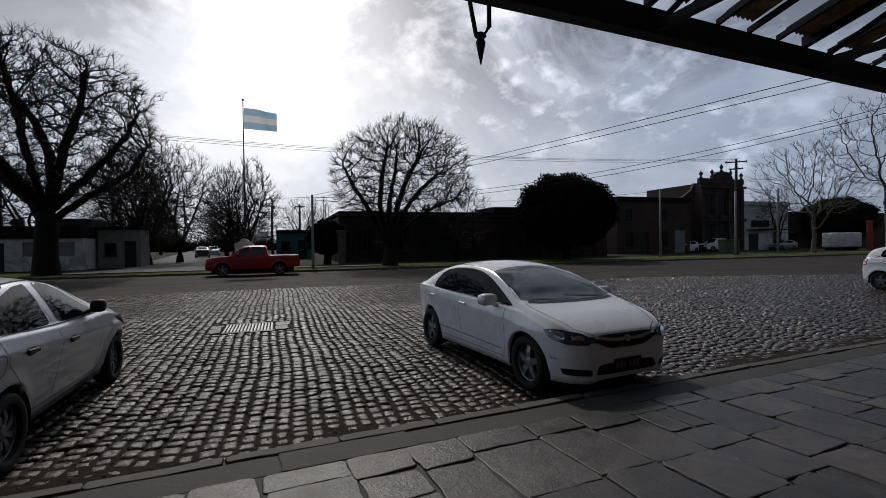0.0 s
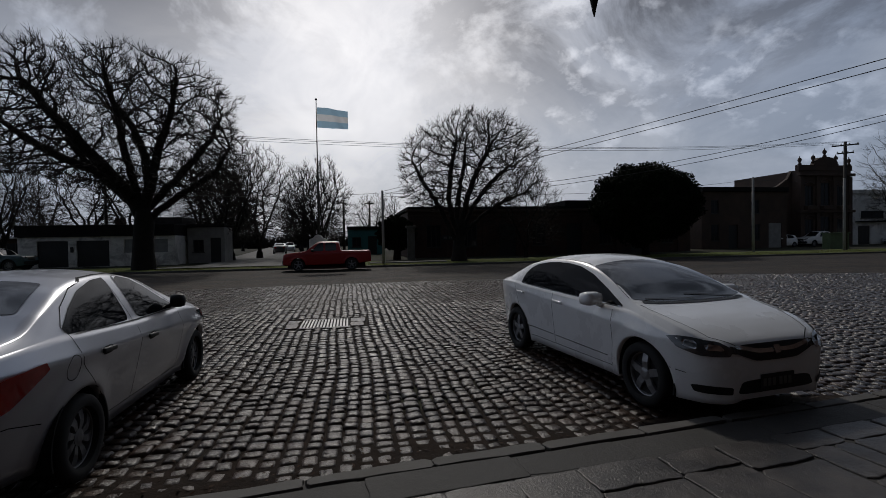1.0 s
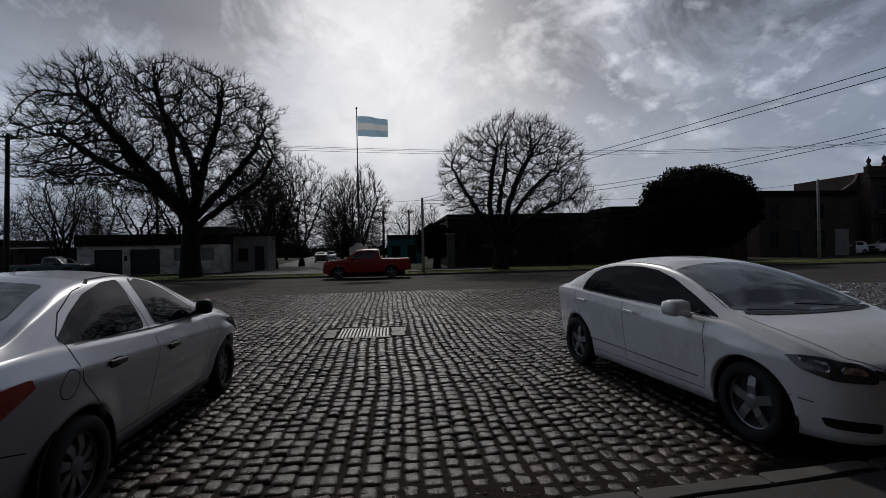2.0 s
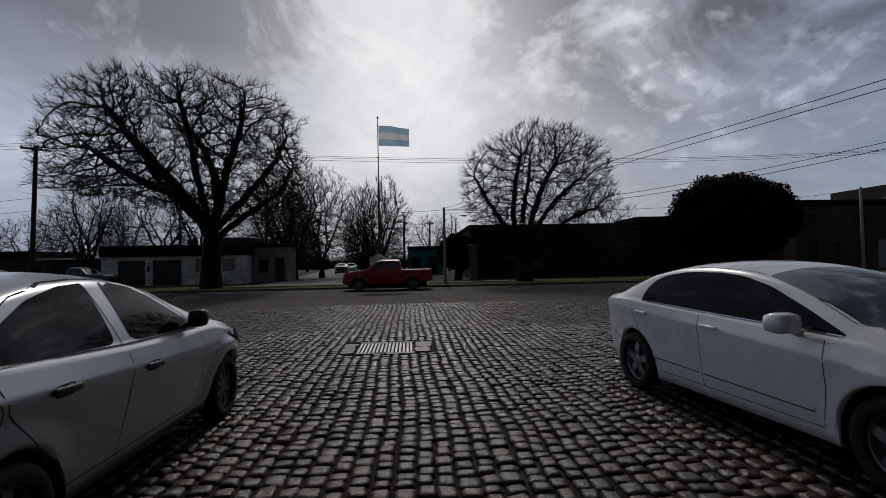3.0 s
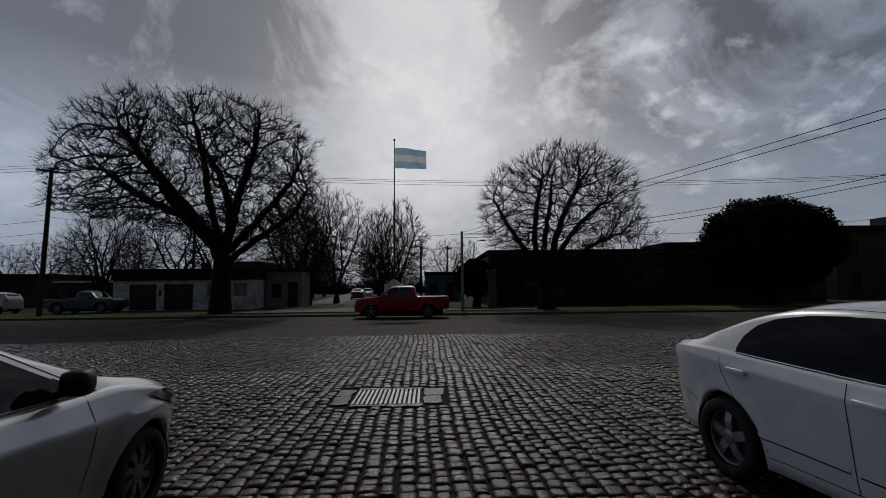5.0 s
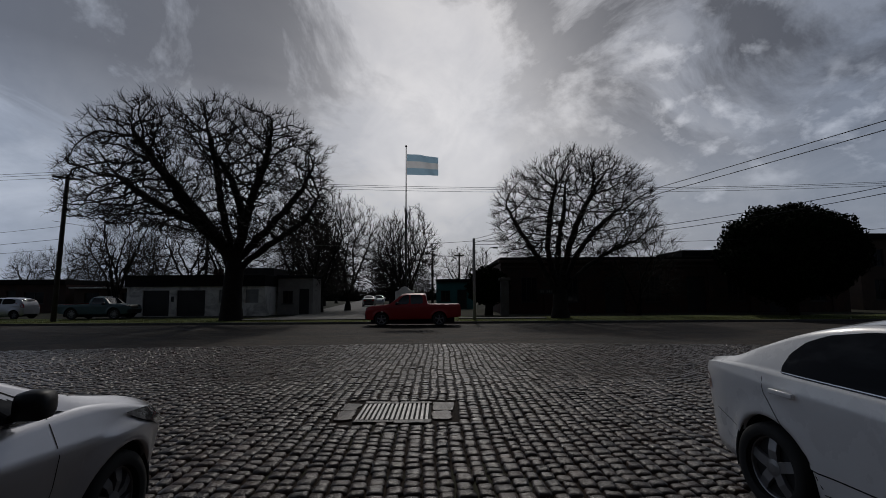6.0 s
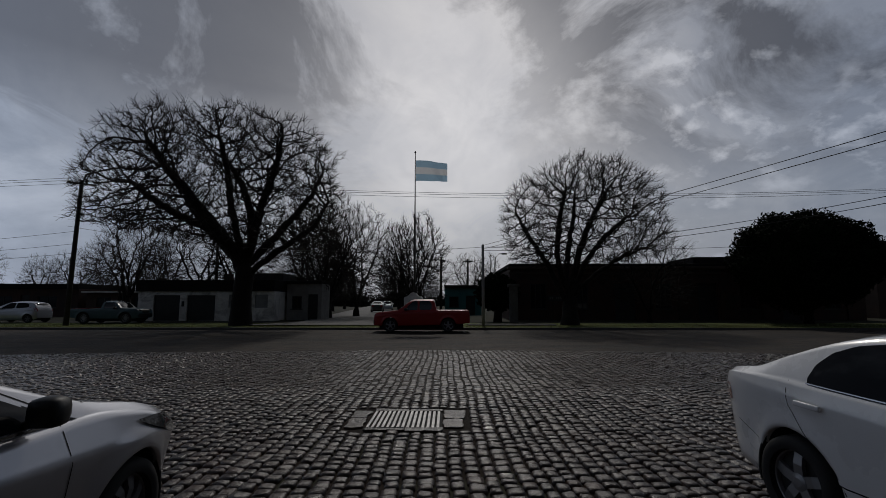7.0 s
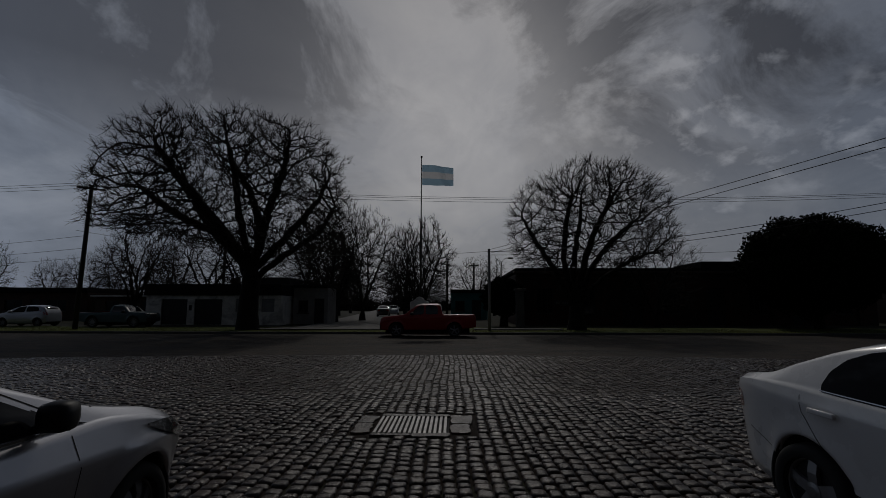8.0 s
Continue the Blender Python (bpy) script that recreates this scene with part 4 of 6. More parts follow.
LARGE_SEDAN = dict(rim_mat=ALLOY, length=4.34, width=1.75, base=2.70, front=0.73, radius=0.315, paint=WHITE_PAINT, wheels="star", waist=0.60, bulge=0.05, tumble=0.37, shoulder=0.70, lean=0.25, tuck=0.12,
             pillars=[[(2.28, 0.972), (2.285, 1.340), (2.50, 1.340), (2.51, 0.977)]],
             top=[(0, 0.56), (0.01536, 0.64), (0.0512, 0.705), (0.1636, 0.775), (0.45, 0.885), (0.78, 0.965), (0.92, 1.01), (1.3, 1.195), (1.75, 1.36), (2.1, 1.425), (2.45, 1.445), (2.8, 1.43), (3.15, 1.365), (3.55, 1.205), (3.85, 1.075), (4.1, 1.035), (4.25, 1.005), (4.31, 0.91), (4.34, 0.73)],
             belt=[(0, 0.50), (0.01536, 0.575), (0.06144, 0.64), (0.1991, 0.715), (0.55, 0.82), (0.95, 0.905), (1.4, 0.925), (2.3, 0.955), (3.1, 0.99), (3.6, 1.01), (4.05, 1.0), (4.25, 0.96), (4.31, 0.85), (4.34, 0.68)],
             plan=[(0, 0.56), (0.025, 0.67), (0.07, 0.775), (0.17, 0.885), (0.36, 0.96), (0.85, 1.0), (3.0, 1.0), (3.60, 0.965), (3.85, 0.925), (4.10, 0.855), (4.28, 0.755), (4.34, 0.66)],
             low=[(0, 0.24), (0.0256, 0.205), (0.3058, 0.20), (1.1, 0.19), (3, 0.19), (3.9, 0.23), (4.3, 0.27), (4.34, 0.32)],
             side_windows=[[(1.00, 0.93), (1.36, 1.09), (1.72, 1.235), (2.02, 1.312), (2.345, 1.345), (2.34, 0.972)], [(2.45, 0.975), (2.44, 1.345), (2.75, 1.335), (3.02, 1.297), (3.17, 1.238), (3.26, 1.15), (3.29, 1.06), (3.28, 1.010), (3.0, 0.998)]],
             trim=[[(1.06, 0.938), (2.395, 0.981)], [(2.395, 0.981), (3.29, 1.020)]], trim_mat=CHROME, trim_wide=0.007, round=0.16, wheel_in=0.065,
             seams=[[(1.2, 0.30), (1.16, 0.55), (1.16, 0.90)], [(2.37, 0.29), (2.36, 0.95)], [(3.44, 1.02), (3.42, 0.85), (3.28, 0.66), (3.1, 0.50), (3.02, 0.32)], [(1.2, 0.285), (3.02, 0.285)], [(0.24, 0.455), (0.38, 0.475)], [(3.8, 0.52), (4.1, 0.60)]],
             strips=[([(1.26, 0.405), (2.34, 0.425)], 0.035, WHITE_PAINT), ([(2.40, 0.427), (3.08, 0.44)], 0.035, WHITE_PAINT), ([(1.26, 0.383), (2.34, 0.403)], 0.010, SEAM), ([(2.40, 0.405), (3.08, 0.418)], 0.010, SEAM)],
             handles=[(2.2, 0.855), (3.22, 0.885)], mirror=(1.35, 0.10, 1.0),
             windshield=[(0.86, 0.0), (0.87, 0.30), (0.91, 0.56), (0.985, 0.725), (1.03, 0.742), (1.40, 0.672), (1.76, 0.607), (1.815, 0.59), (1.83, 0.30), (1.835, 0.0)],
             rear_window=[(3.02, 0.0), (3.04, 0.45), (3.6, 0.53), (3.64, 0.0)],
             top_seams=[([(0.0512, 0.42), (0.1636, 0.60), (0.45, 0.69), (0.86, 0.735)], True), ([(3.75, 0.62), (4.2, 0.56)], True), ([(1.88, 0.575), (2.4, 0.585), (3.0, 0.56)], True)],
             front_pairs=[([(0.27, 0.615), (0.52, 0.64), (0.50, 0.70), (0.38, 0.675)], LAMP, "inner_headlight"),
                          ([(0.50, 0.285), (0.74, 0.30), (0.76, 0.37), (0.50, 0.355)], PLASTIC, "fog_light")],
             front_faces=[([(-0.45, 0.635), (-0.24, 0.560), (0.24, 0.560), (0.45, 0.635), (0.42, 0.70), (-0.42, 0.70)], PLASTIC, "grille", 0.012),
                          ([(-0.46, 0.672), (-0.2, 0.628), (0.2, 0.628), (0.46, 0.672), (0.44, 0.70), (0.2, 0.658), (-0.2, 0.658), (-0.44, 0.70)], CHROME, "grille_bar", 0.024),
                          ([(-0.032, 0.615), (0.032, 0.615), (0.040, 0.675), (-0.040, 0.675)], CHROME, "badge", 0.032),
                          ([(-0.46, 0.285), (0.46, 0.285), (0.40, 0.40), (-0.40, 0.40)], PLASTIC, "lower_intake", 0.004)],
             rear_pairs=[([(0.42, 0.76), (0.70, 0.73), (0.715, 0.88), (0.60, 0.92), (0.42, 0.90)], TAIL, "tail_light")],
             lamps=[([(-0.19, 0.615), (0.05, 0.630), (0.22, 0.685), (0.31, 0.765), (0.11, 0.768), (-0.10, 0.730), (-0.21, 0.675)], (-0.70, 0.714, 0, (1.93, 0.66, 0)), (0, 0, 1), (-0.714, -0.70, 0), LAMP, "headlight")],
             lamp_bowls=[[(-0.15, 0.665), (0.00, 0.665), (0.01, 0.715), (-0.11, 0.712)], [(0.06, 0.675), (0.17, 0.695), (0.18, 0.745), (0.07, 0.738)]],
             cowl=[(0.905, 0.67), (0.86, 0.52), (0.835, 0.28), (0.825, 0.0), (0.835, -0.28), (0.86, -0.52), (0.905, -0.67)],
             plates=[(1, 0.375)], wipers=[(0.90, 0.62, 0.99, -0.05), (0.885, 0.0, 0.95, -0.60)])

COMPACT_SEDAN = dict(length=4.275, width=1.705, base=2.60, front=0.71, radius=0.305, paint=SILVER_PAINT, wheels="blade", shoulder=0.69, lean=0.38, tuck=0.21, wheel_in=0.07, waist=0.58, bulge=0.055, tumble=0.36, flare=0.026,
              top=[(0, 0.52), (0.03, 0.62), (0.10, 0.705), (0.28, 0.825), (0.58, 0.935), (0.95, 1.015), (1.10, 1.06), (1.45, 1.215), (1.85, 1.40), (2.1, 1.455), (2.45, 1.48), (2.8, 1.465), (3.1, 1.415), (3.5, 1.255), (3.78, 1.135), (4.05, 1.10), (4.19, 1.06), (4.25, 0.92), (4.275, 0.70)],
              belt=[(0, 0.46), (0.03, 0.565), (0.10, 0.65), (0.28, 0.765), (0.65, 0.885), (1.1, 0.94), (1.6, 0.94), (2.4, 0.975), (3.1, 1.02), (3.6, 1.05), (4.0, 1.04), (4.19, 0.99), (4.25, 0.86), (4.275, 0.62)],
              plan=[(0, 0.60), (0.03, 0.70), (0.09, 0.80), (0.22, 0.90), (0.45, 0.97), (0.9, 1.0), (3.2, 1.0), (3.7, 0.975), (4.05, 0.915), (4.22, 0.83), (4.275, 0.74)],
              low=[(0, 0.24), (0.05, 0.205), (0.5, 0.21), (1.3, 0.20), (3.0, 0.20), (3.9, 0.25), (4.24, 0.30), (4.275, 0.36)],
              pillars=[[(1.14, 0.955), (1.30, 1.005), (1.44, 1.085), (1.44, 0.972)]],
              side_windows=[[(1.26, 0.975), (1.52, 1.12), (1.78, 1.265), (2.0, 1.355), (2.22, 1.395), (2.31, 1.40), (2.27, 1.00)], [(2.45, 1.012), (2.47, 1.40), (2.70, 1.39), (2.98, 1.33), (3.22, 1.225), (3.42, 1.105), (3.39, 1.062), (2.95, 1.035)]],
              trim=[[(1.28, 0.962), (2.36, 0.993)], [(2.36, 0.993), (3.32, 1.05)]], trim_mat=PLASTIC, round=0.14,
              seams=[[(1.30, 0.32), (1.26, 0.6), (1.28, 0.92)], [(2.40, 0.31), (2.38, 0.62), (2.38, 0.985)], [(3.42, 1.12), (3.40, 1.04), (3.34, 0.84), (3.14, 0.62), (3.00, 0.33)], [(1.30, 0.30), (3.0, 0.31)], [(2.38, 0.985), (2.43, 1.20), (2.48, 1.43)], [(3.7, 0.55), (3.95, 0.62), (4.15, 0.64)], [(1.28, 0.92), (1.26, 1.02)], [(0.40, 0.45), (0.62, 0.62)], [(3.42, 1.12), (3.30, 1.24), (3.06, 1.355), (2.75, 1.415), (2.48, 1.425)], [(2.48, 1.425), (2.20, 1.418), (1.95, 1.37), (1.66, 1.24), (1.28, 1.02)]],
              
              # cup_mat: flat near-black patches paint the shade inside the handle recesses
              handles=[(2.14, 0.815), (3.00, 0.87)], handle_mat=PLASTIC, handle_half=0.10, handle_out=0.010, cup_mat=SEAM, handle_tilt=3, mirror=(1.45, 0.005, 1.06), mirror_mat=PLASTIC, mirror_size=0.80, mirror_wide=0.095, mirror_tall=0.090, filler=(3.45, 0.84, -1),
              windshield=[(1.05, 0.0), (1.08, 0.36), (1.20, 0.63), (1.5, 0.58), (1.86, 0.51), (1.90, 0.28), (1.91, 0.0)],
              rear_window=[(3.04, 0.0), (3.06, 0.44), (3.52, 0.53), (3.56, 0.0)],
              top_seams=[([(0.14, 0.46), (0.32, 0.60), (0.65, 0.66), (1.05, 0.70)], True)],
              front_pairs=[([(0.40, 0.565), (0.56, 0.585), (0.56, 0.64), (0.42, 0.615)], LAMP, "inner_headlight")],
              front_faces=[([(-0.36, 0.52), (0.36, 0.52), (0.34, 0.61), (-0.34, 0.61)], PLASTIC, "grille", 0.004), ([(-0.45, 0.28), (0.45, 0.28), (0.42, 0.46), (-0.42, 0.46)], PLASTIC, "lower_intake", 0.004)],
              lamps=[([(-0.20, 0.70), (0.02, 0.73), (0.26, 0.90), (0.24, 0.945), (-0.02, 0.93), (-0.20, 0.88)], (0.70, 0.714, 0, (-2.02, 0.76, 0)), (0, 0, 1), (0.714, -0.70, 0), TAIL, "tail_light"),
                     ([(-0.40, 0.840), (-0.22, 0.828), (-0.04, 0.79), (0.17, 0.705), (0.20, 0.635), (0.03, 0.645), (-0.16, 0.695), (-0.30, 0.760)], (0.70, -0.714, 0, (1.78, 0.72, 0)), (0, 0, 1), (-0.714, -0.70, 0), LAMP, "headlight")],
              plates=[(-1, 0.62)])

PICKUP = dict(length=5.35, width=1.86, base=3.22, front=0.93, radius=0.375, paint=RED_PAINT, side_glass=FRONT_GLASS, rim_mat=ALLOY, wheels="star", waist=0.78, bulge=0.03, tumble=0.30, flare=0.03, detail=False, stations=70,
              top=[(0, 0.80), (0.05, 0.98), (0.2, 1.06), (0.9, 1.15), (1.30, 1.20), (1.75, 1.52), (2.05, 1.74), (2.4, 1.80), (3.1, 1.80), (3.38, 1.76), (3.46, 1.42), (3.50, 1.20), (5.25, 1.20), (5.32, 1.15), (5.35, 0.9)],
              belt=[(0, 0.70), (0.05, 0.90), (0.2, 0.98), (0.9, 1.06), (1.4, 1.12), (3.3, 1.15), (3.5, 1.17), (5.25, 1.17), (5.32, 1.10), (5.35, 0.8)],
              plan=[(0, 0.80), (0.08, 0.88), (0.3, 0.96), (0.7, 1.0), (5.0, 1.0), (5.3, 0.97), (5.35, 0.95)], low=[(0, 0.40), (0.3, 0.36), (1.5, 0.36), (4.5, 0.42), (5.35, 0.52)],
              side_windows=[[(1.72, 1.18), (1.98, 1.50), (2.18, 1.66), (2.45, 1.70), (2.45, 1.20)], [(2.55, 1.20), (2.55, 1.70), (3.08, 1.70), (3.22, 1.58), (3.24, 1.22)]],
              mirror=(1.80, 0.10, 1.24), mirror_mat=PLASTIC, windshield=[(1.36, 0.0), (1.42, 0.60), (1.98, 0.55), (2.0, 0.0)], rear_window=[(3.40, 0.0), (3.40, 0.45), (3.47, 0.50), (3.47, 0.0)],
              front_pairs=[([(0.42, 0.84), (0.78, 0.86), (0.82, 0.98), (0.44, 0.95)], LAMP, "headlight")], front_faces=[([(-0.40, 0.70), (0.40, 0.70), (0.38, 0.95), (-0.38, 0.95)], PLASTIC, "grille", 0.005), ([(-0.78, 0.42), (0.78, 0.42), (0.80, 0.66), (-0.80, 0.66)], PLASTIC, "bumper", 0.02)],
              rear_pairs=[([(0.74, 0.80), (0.90, 0.80), (0.90, 1.10), (0.74, 1.10)], TAIL, "tail_light")],
              strips=[])

HATCH = dict(length=3.60, width=1.645, base=2.42, front=0.62, radius=0.29, paint=WHITE_PAINT, wheels="star", waist=0.62, bulge=0.05, tumble=0.28, stations=90,
             top=[(0, 0.58), (0.04, 0.70), (0.15, 0.80), (0.45, 0.92), (0.75, 1.0), (1.15, 1.24), (1.5, 1.41), (1.9, 1.47), (2.5, 1.48), (3.0, 1.45), (3.3, 1.36), (3.45, 1.18), (3.54, 1.0), (3.58, 0.86), (3.60, 0.60)],
             belt=[(0, 0.52), (0.04, 0.63), (0.2, 0.76), (0.6, 0.88), (1.0, 0.93), (2.0, 0.97), (3.0, 1.03), (3.4, 1.04), (3.54, 0.93), (3.58, 0.80), (3.60, 0.52)],
             plan=[(0, 0.70), (0.05, 0.80), (0.2, 0.92), (0.5, 0.99), (2.9, 1.0), (3.3, 0.96), (3.5, 0.90), (3.58, 0.84), (3.60, 0.76)], low=[(0, 0.24), (0.3, 0.20), (3.0, 0.20), (3.5, 0.26), (3.60, 0.34)],
             side_windows=[[(1.1, 0.97), (1.35, 1.16), (1.62, 1.34), (1.85, 1.39), (2.1, 1.40), (2.1, 1.0)], [(2.18, 1.01), (2.18, 1.40), (2.7, 1.39), (3.0, 1.31), (3.06, 1.10), (2.9, 1.06)]],
             mirror=(1.18, 0.09, 1.03), windshield=[(0.84, 0.0), (0.95, 0.58), (1.5, 0.52), (1.52, 0.0)], rear_window=[(3.22, 0.0), (3.22, 0.5), (3.42, 0.54), (3.44, 0.0)],
             seams=[[(1.02, 0.3), (1.02, 0.9)], [(2.14, 0.3), (2.14, 0.98)], [(2.98, 1.04), (2.86, 0.72), (2.64, 0.5)]], handles=[(1.98, 0.86)],
             rear_pairs=[([(0.60, 0.80), (0.76, 0.80), (0.74, 1.12), (0.62, 1.12)], TAIL, "tail_light")], front_pairs=[([(0.42, 0.64), (0.70, 0.68), (0.72, 0.84), (0.46, 0.80)], LAMP, "headlight")])

SEDAN_FAR = dict(LARGE_SEDAN, detail=False, stations=50, strips=[], wipers=[], plates=[], top_seams=[])


def recolour(spec, paint, **more):
    return dict(spec, paint=paint, **more)


sedan_yaw = math.degrees(math.atan2(-0.9927, 0.1204))
vehicle("sedan_car", pose(3.37, 6.36, 0, 0, 0, sedan_yaw), "white four-door sedan parked nose to the kerb on cobbles", "car", LARGE_SEDAN, "cars parked at the kerb")
vehicle("sedan_car", pose(-2.83, 5.83, 0, 0, 0, 90.6), "silver compact sedan parked tail to the kerb on cobbles", "car", COMPACT_SEDAN, "cars parked at the kerb")
vehicle("hatchback_car", pose(19.55, 8.9, 0, 0, 0, -88), "small white hatchback parked on the cobbles", "car", HATCH, "cars parked at the kerb")
vehicle("pickup_truck", pose(-1.55, 29.6, 0, 0, 0, 180) @ Matrix.Diagonal((0.93, 0.95, 0.95, 1)), "red double-cab pickup parked at the far kerb", "pickup truck", PICKUP)

# ---- far side: verge, side street, earth ----
SIDE_TURN = 7.0                                 # the side street leans to the west


def side_x(y):
    return -6.6 - (y - 33.0) * math.tan(radians(SIDE_TURN))


verge = solid("verge", sheet(-120, 160, FAR_KERB + 0.14, 37.0, 200, 14, lambda x, y: 0.10 + rough(x, y, 0.05, 0.35) * min(1, (y - FAR_KERB - 0.14) / 0.6)), TURF, "worn grass verge along the far kerb", "grass verge", "structure", smooth=True)
yard = solid("far_pavement", sheet(-120, 170, 36.8, 60.0, 60, 20, lambda x, y: 0.10 + rough(x, y, 0.03, 0.3)), EARTH, "trodden earth in front of the far houses", "ground", "structure", smooth=True)
far_kerb = solid("far_kerb", box(-120, 160, FAR_KERB, FAR_KERB + 0.15, -0.05, 0.115, 0.015), KERB, "long low stone kerb edging the grass verge", "kerb", "structure")
side_v = []
for y in np.linspace(33.2, 190, 60):
    wide = 3.3 + max(0, 36.5 - y) * 0.9
    side_v += [(side_x(y) - wide, y, 0.165), (side_x(y) + wide, y, 0.165)]
solid("side_street", (side_v, [(2 * i, 2 * i + 1, 2 * i + 3, 2 * i + 2) for i in range(59)]), PALE_ROAD, "pale side street running away between bare trees", "road", "structure")
solid("path", box(1.2, 6.6, 33.6, 34.6, 0.05, 0.175), PALE_ROAD, "pale strip of pavement in the grass", "path", "structure")


def grass_tufts():
    gen = np.random.RandomState(3)
    n = 26000
    x = gen.uniform(-45, 62, n)
    y = FAR_KERB + 0.15 + np.abs(gen.normal(0, 2.6, n))
    keep = (y < 37) & ~((np.abs(x + 6.6) < 3.4) & (y > 33))
    x, y = x[keep], y[keep]
    h, a = gen.uniform(0.03, 0.10, len(x)), gen.uniform(0, 6.28, len(x))
    z = np.full(len(x), 0.08)
    dx, dy = np.cos(a) * 0.03, np.sin(a) * 0.03
    vs = np.stack([np.stack([x - dx, y - dy, z], 1), np.stack([x + dx, y + dy, z], 1), np.stack([x + gen.normal(0, 0.03, len(x)), y + gen.normal(0, 0.03, len(x)), z + h], 1)], 1).reshape(-1, 3)
    return vs.tolist(), np.arange(len(vs)).reshape(-1, 3).tolist()


solid("grass", grass_tufts(), GRASSM, "short uneven grass on the far verge", "grass", "stuff")

# ---- more trees ----


def shrubby(seed, m, label, h, rx, ry, n, bare_below, stems=5, mat=None, group="bare street trees", twigs=2.2, spread=0.25, twig_len=0.7, tip=0.012, lift=0.12, name="bare_tree", step=0.3):
    ins, lo, hi = dome(rx, ry, bare_below - (h - bare_below) * 0.35, h, lambda x: bare_below + 0.22 * abs(x), power=2.0, hollow=0.15)
    trunk = [(0, 0, -0.1), (0.03, 0, 0.6), (0.0, 0.02, bare_below * 0.6), (0.05, 0, bare_below)]
    return bare_tree(name, m, label, seed, trunk, ins, lo, hi, n=n, step=step, reach=4.0, kill=0.5, rounds=90, tip=tip, power=2.2, twigs=twigs, twig_len=twig_len, lift=lift, mat=mat, group=group, wobble=0.4,
                     limbs=[(k % 3 + 1, [(math.cos(2.4 * k + seed) * rx * 0.25, math.sin(2.4 * k + seed) * ry * 0.25, bare_below + 0.22 * (h - bare_below)), (math.cos(2.4 * k + seed + 0.4) * rx * 0.5, math.sin(2.4 * k + seed + 0.4) * ry * 0.5, bare_below + 0.5 * (h - bare_below))]) for k in range(stems)])


a = shrubby(21, pose(-10.6, 46.0, 0.1), "bushy leafless street tree with dense upright twigs", 11.2, 4.3, 3.8, 1900, 1.4, twigs=2.4, tip=0.016)
shrubby(22, pose(-3.05, 46.5, 0.1), "vase-shaped leafless street tree with fine twigs", 9.3, 3.2, 3.0, 2100, 1.0, twigs=3.8, tip=0.019, stems=9)
b = shrubby(23, pose(-26.0, 42.5, 0.1), "slender leafless tree with upswept twigs", 9.6, 2.8, 2.6, 1100, 2.4, twigs=1.8, tip=0.015)
c = shrubby(24, pose(-21.5, 45.0, 0.1), "spreading leafless garden tree", 8.8, 3.8, 3.2, 1300, 2.2, twigs=1.8, lift=0.1, tip=0.016)
for m in (pose(-13.2, 49, 0.1, 0, 0, 70), pose(-9.0, 50.5, 0.1, 0, 0, 300), pose(-14.4, 57, 0.1, 0, 0, 160), pose(-16.5, 66, 0.1, 0, 0, 30), pose(-5.2, 62, 0.1, 0, 0, 200), pose(-18.5, 80, 0.1, 0, 0, 10), pose(-8.2, 84, 0.1, 0, 0, 100), pose(-22, 105, 0.1, 0, 0, 60), pose(-11, 110, 0.1, 0, 0, 250)):
    copy_thing(a, m)
for m in (pose(-17.6, 43.5, 0.1, 0, 0, 80), pose(-30, 48, 0.1, 0, 0, 200), pose(-35, 60, 0.1, 0, 0, 120), pose(3.0, 75, 0.1, 0, 0, 40), pose(-52, 70, 0.1, 0, 0, 20), pose(-64, 78, 0.1, 0, 0, 310), pose(-78, 74, 0.1, 0, 0, 150), pose(80, 60, 0.1, 0, 0, 33)):
    copy_thing(c, m)
for m in (pose(-28.5, 52, 0.1, 0, 0, 110), pose(-45, 66, 0.1, 0, 0, 10), pose(-58, 62, 0.1, 0, 0, 70), pose(6.5, 82, 0.1, 0, 0, 250), pose(66, 47.5, 0.1, 0, 0, 0)):
    copy_thing(b, m)
shrubby(25, pose(14.3, 38.3, 0.1), "leafless spraying shrub tree with reddish-brown twigs before the brick building", 7.4, 3.3, 2.8, 1500, 0.9, group="", twigs=2.6, twig_len=0.8)
ins, lo, hi = dome(7.0, 5.5, 2.0, 12.8, lambda x: 4.0 + 0.2 * abs(x), cx=-0.8, power=2.2)
bare_tree("bare_tree", pose(57.0, 37.0, 0.1), "pale-barked leafless plane tree with open crooked limbs", 31, [(0, 0, -0.1), (0.05, 0, 0.8), (0.2, 0, 1.8), (0.1, 0, 2.6)], ins, lo, hi, n=1100, step=0.4, reach=5.0, kill=0.8, rounds=90, tip=0.017, power=2.1, twigs=2.2, twig_len=0.7, mat=PALEBARK)
bare_tree("bare_tree", pose(46.5, 24.5, 0.0), "leafless tree with pale twigs leaning over the street", 32, [(0, 0, -0.1), (0.0, 0, 1.2), (-0.1, 0, 2.6), (-0.2, 0, 4.2)], *dome(5.4, 4.5, 4.2, 14.2, lambda x: 6.0, cx=-0.4), n=800, step=0.36, reach=5.0, kill=0.7, rounds=90, tip=0.014, power=2.15, twigs=2.2, mat=PALEBARK)


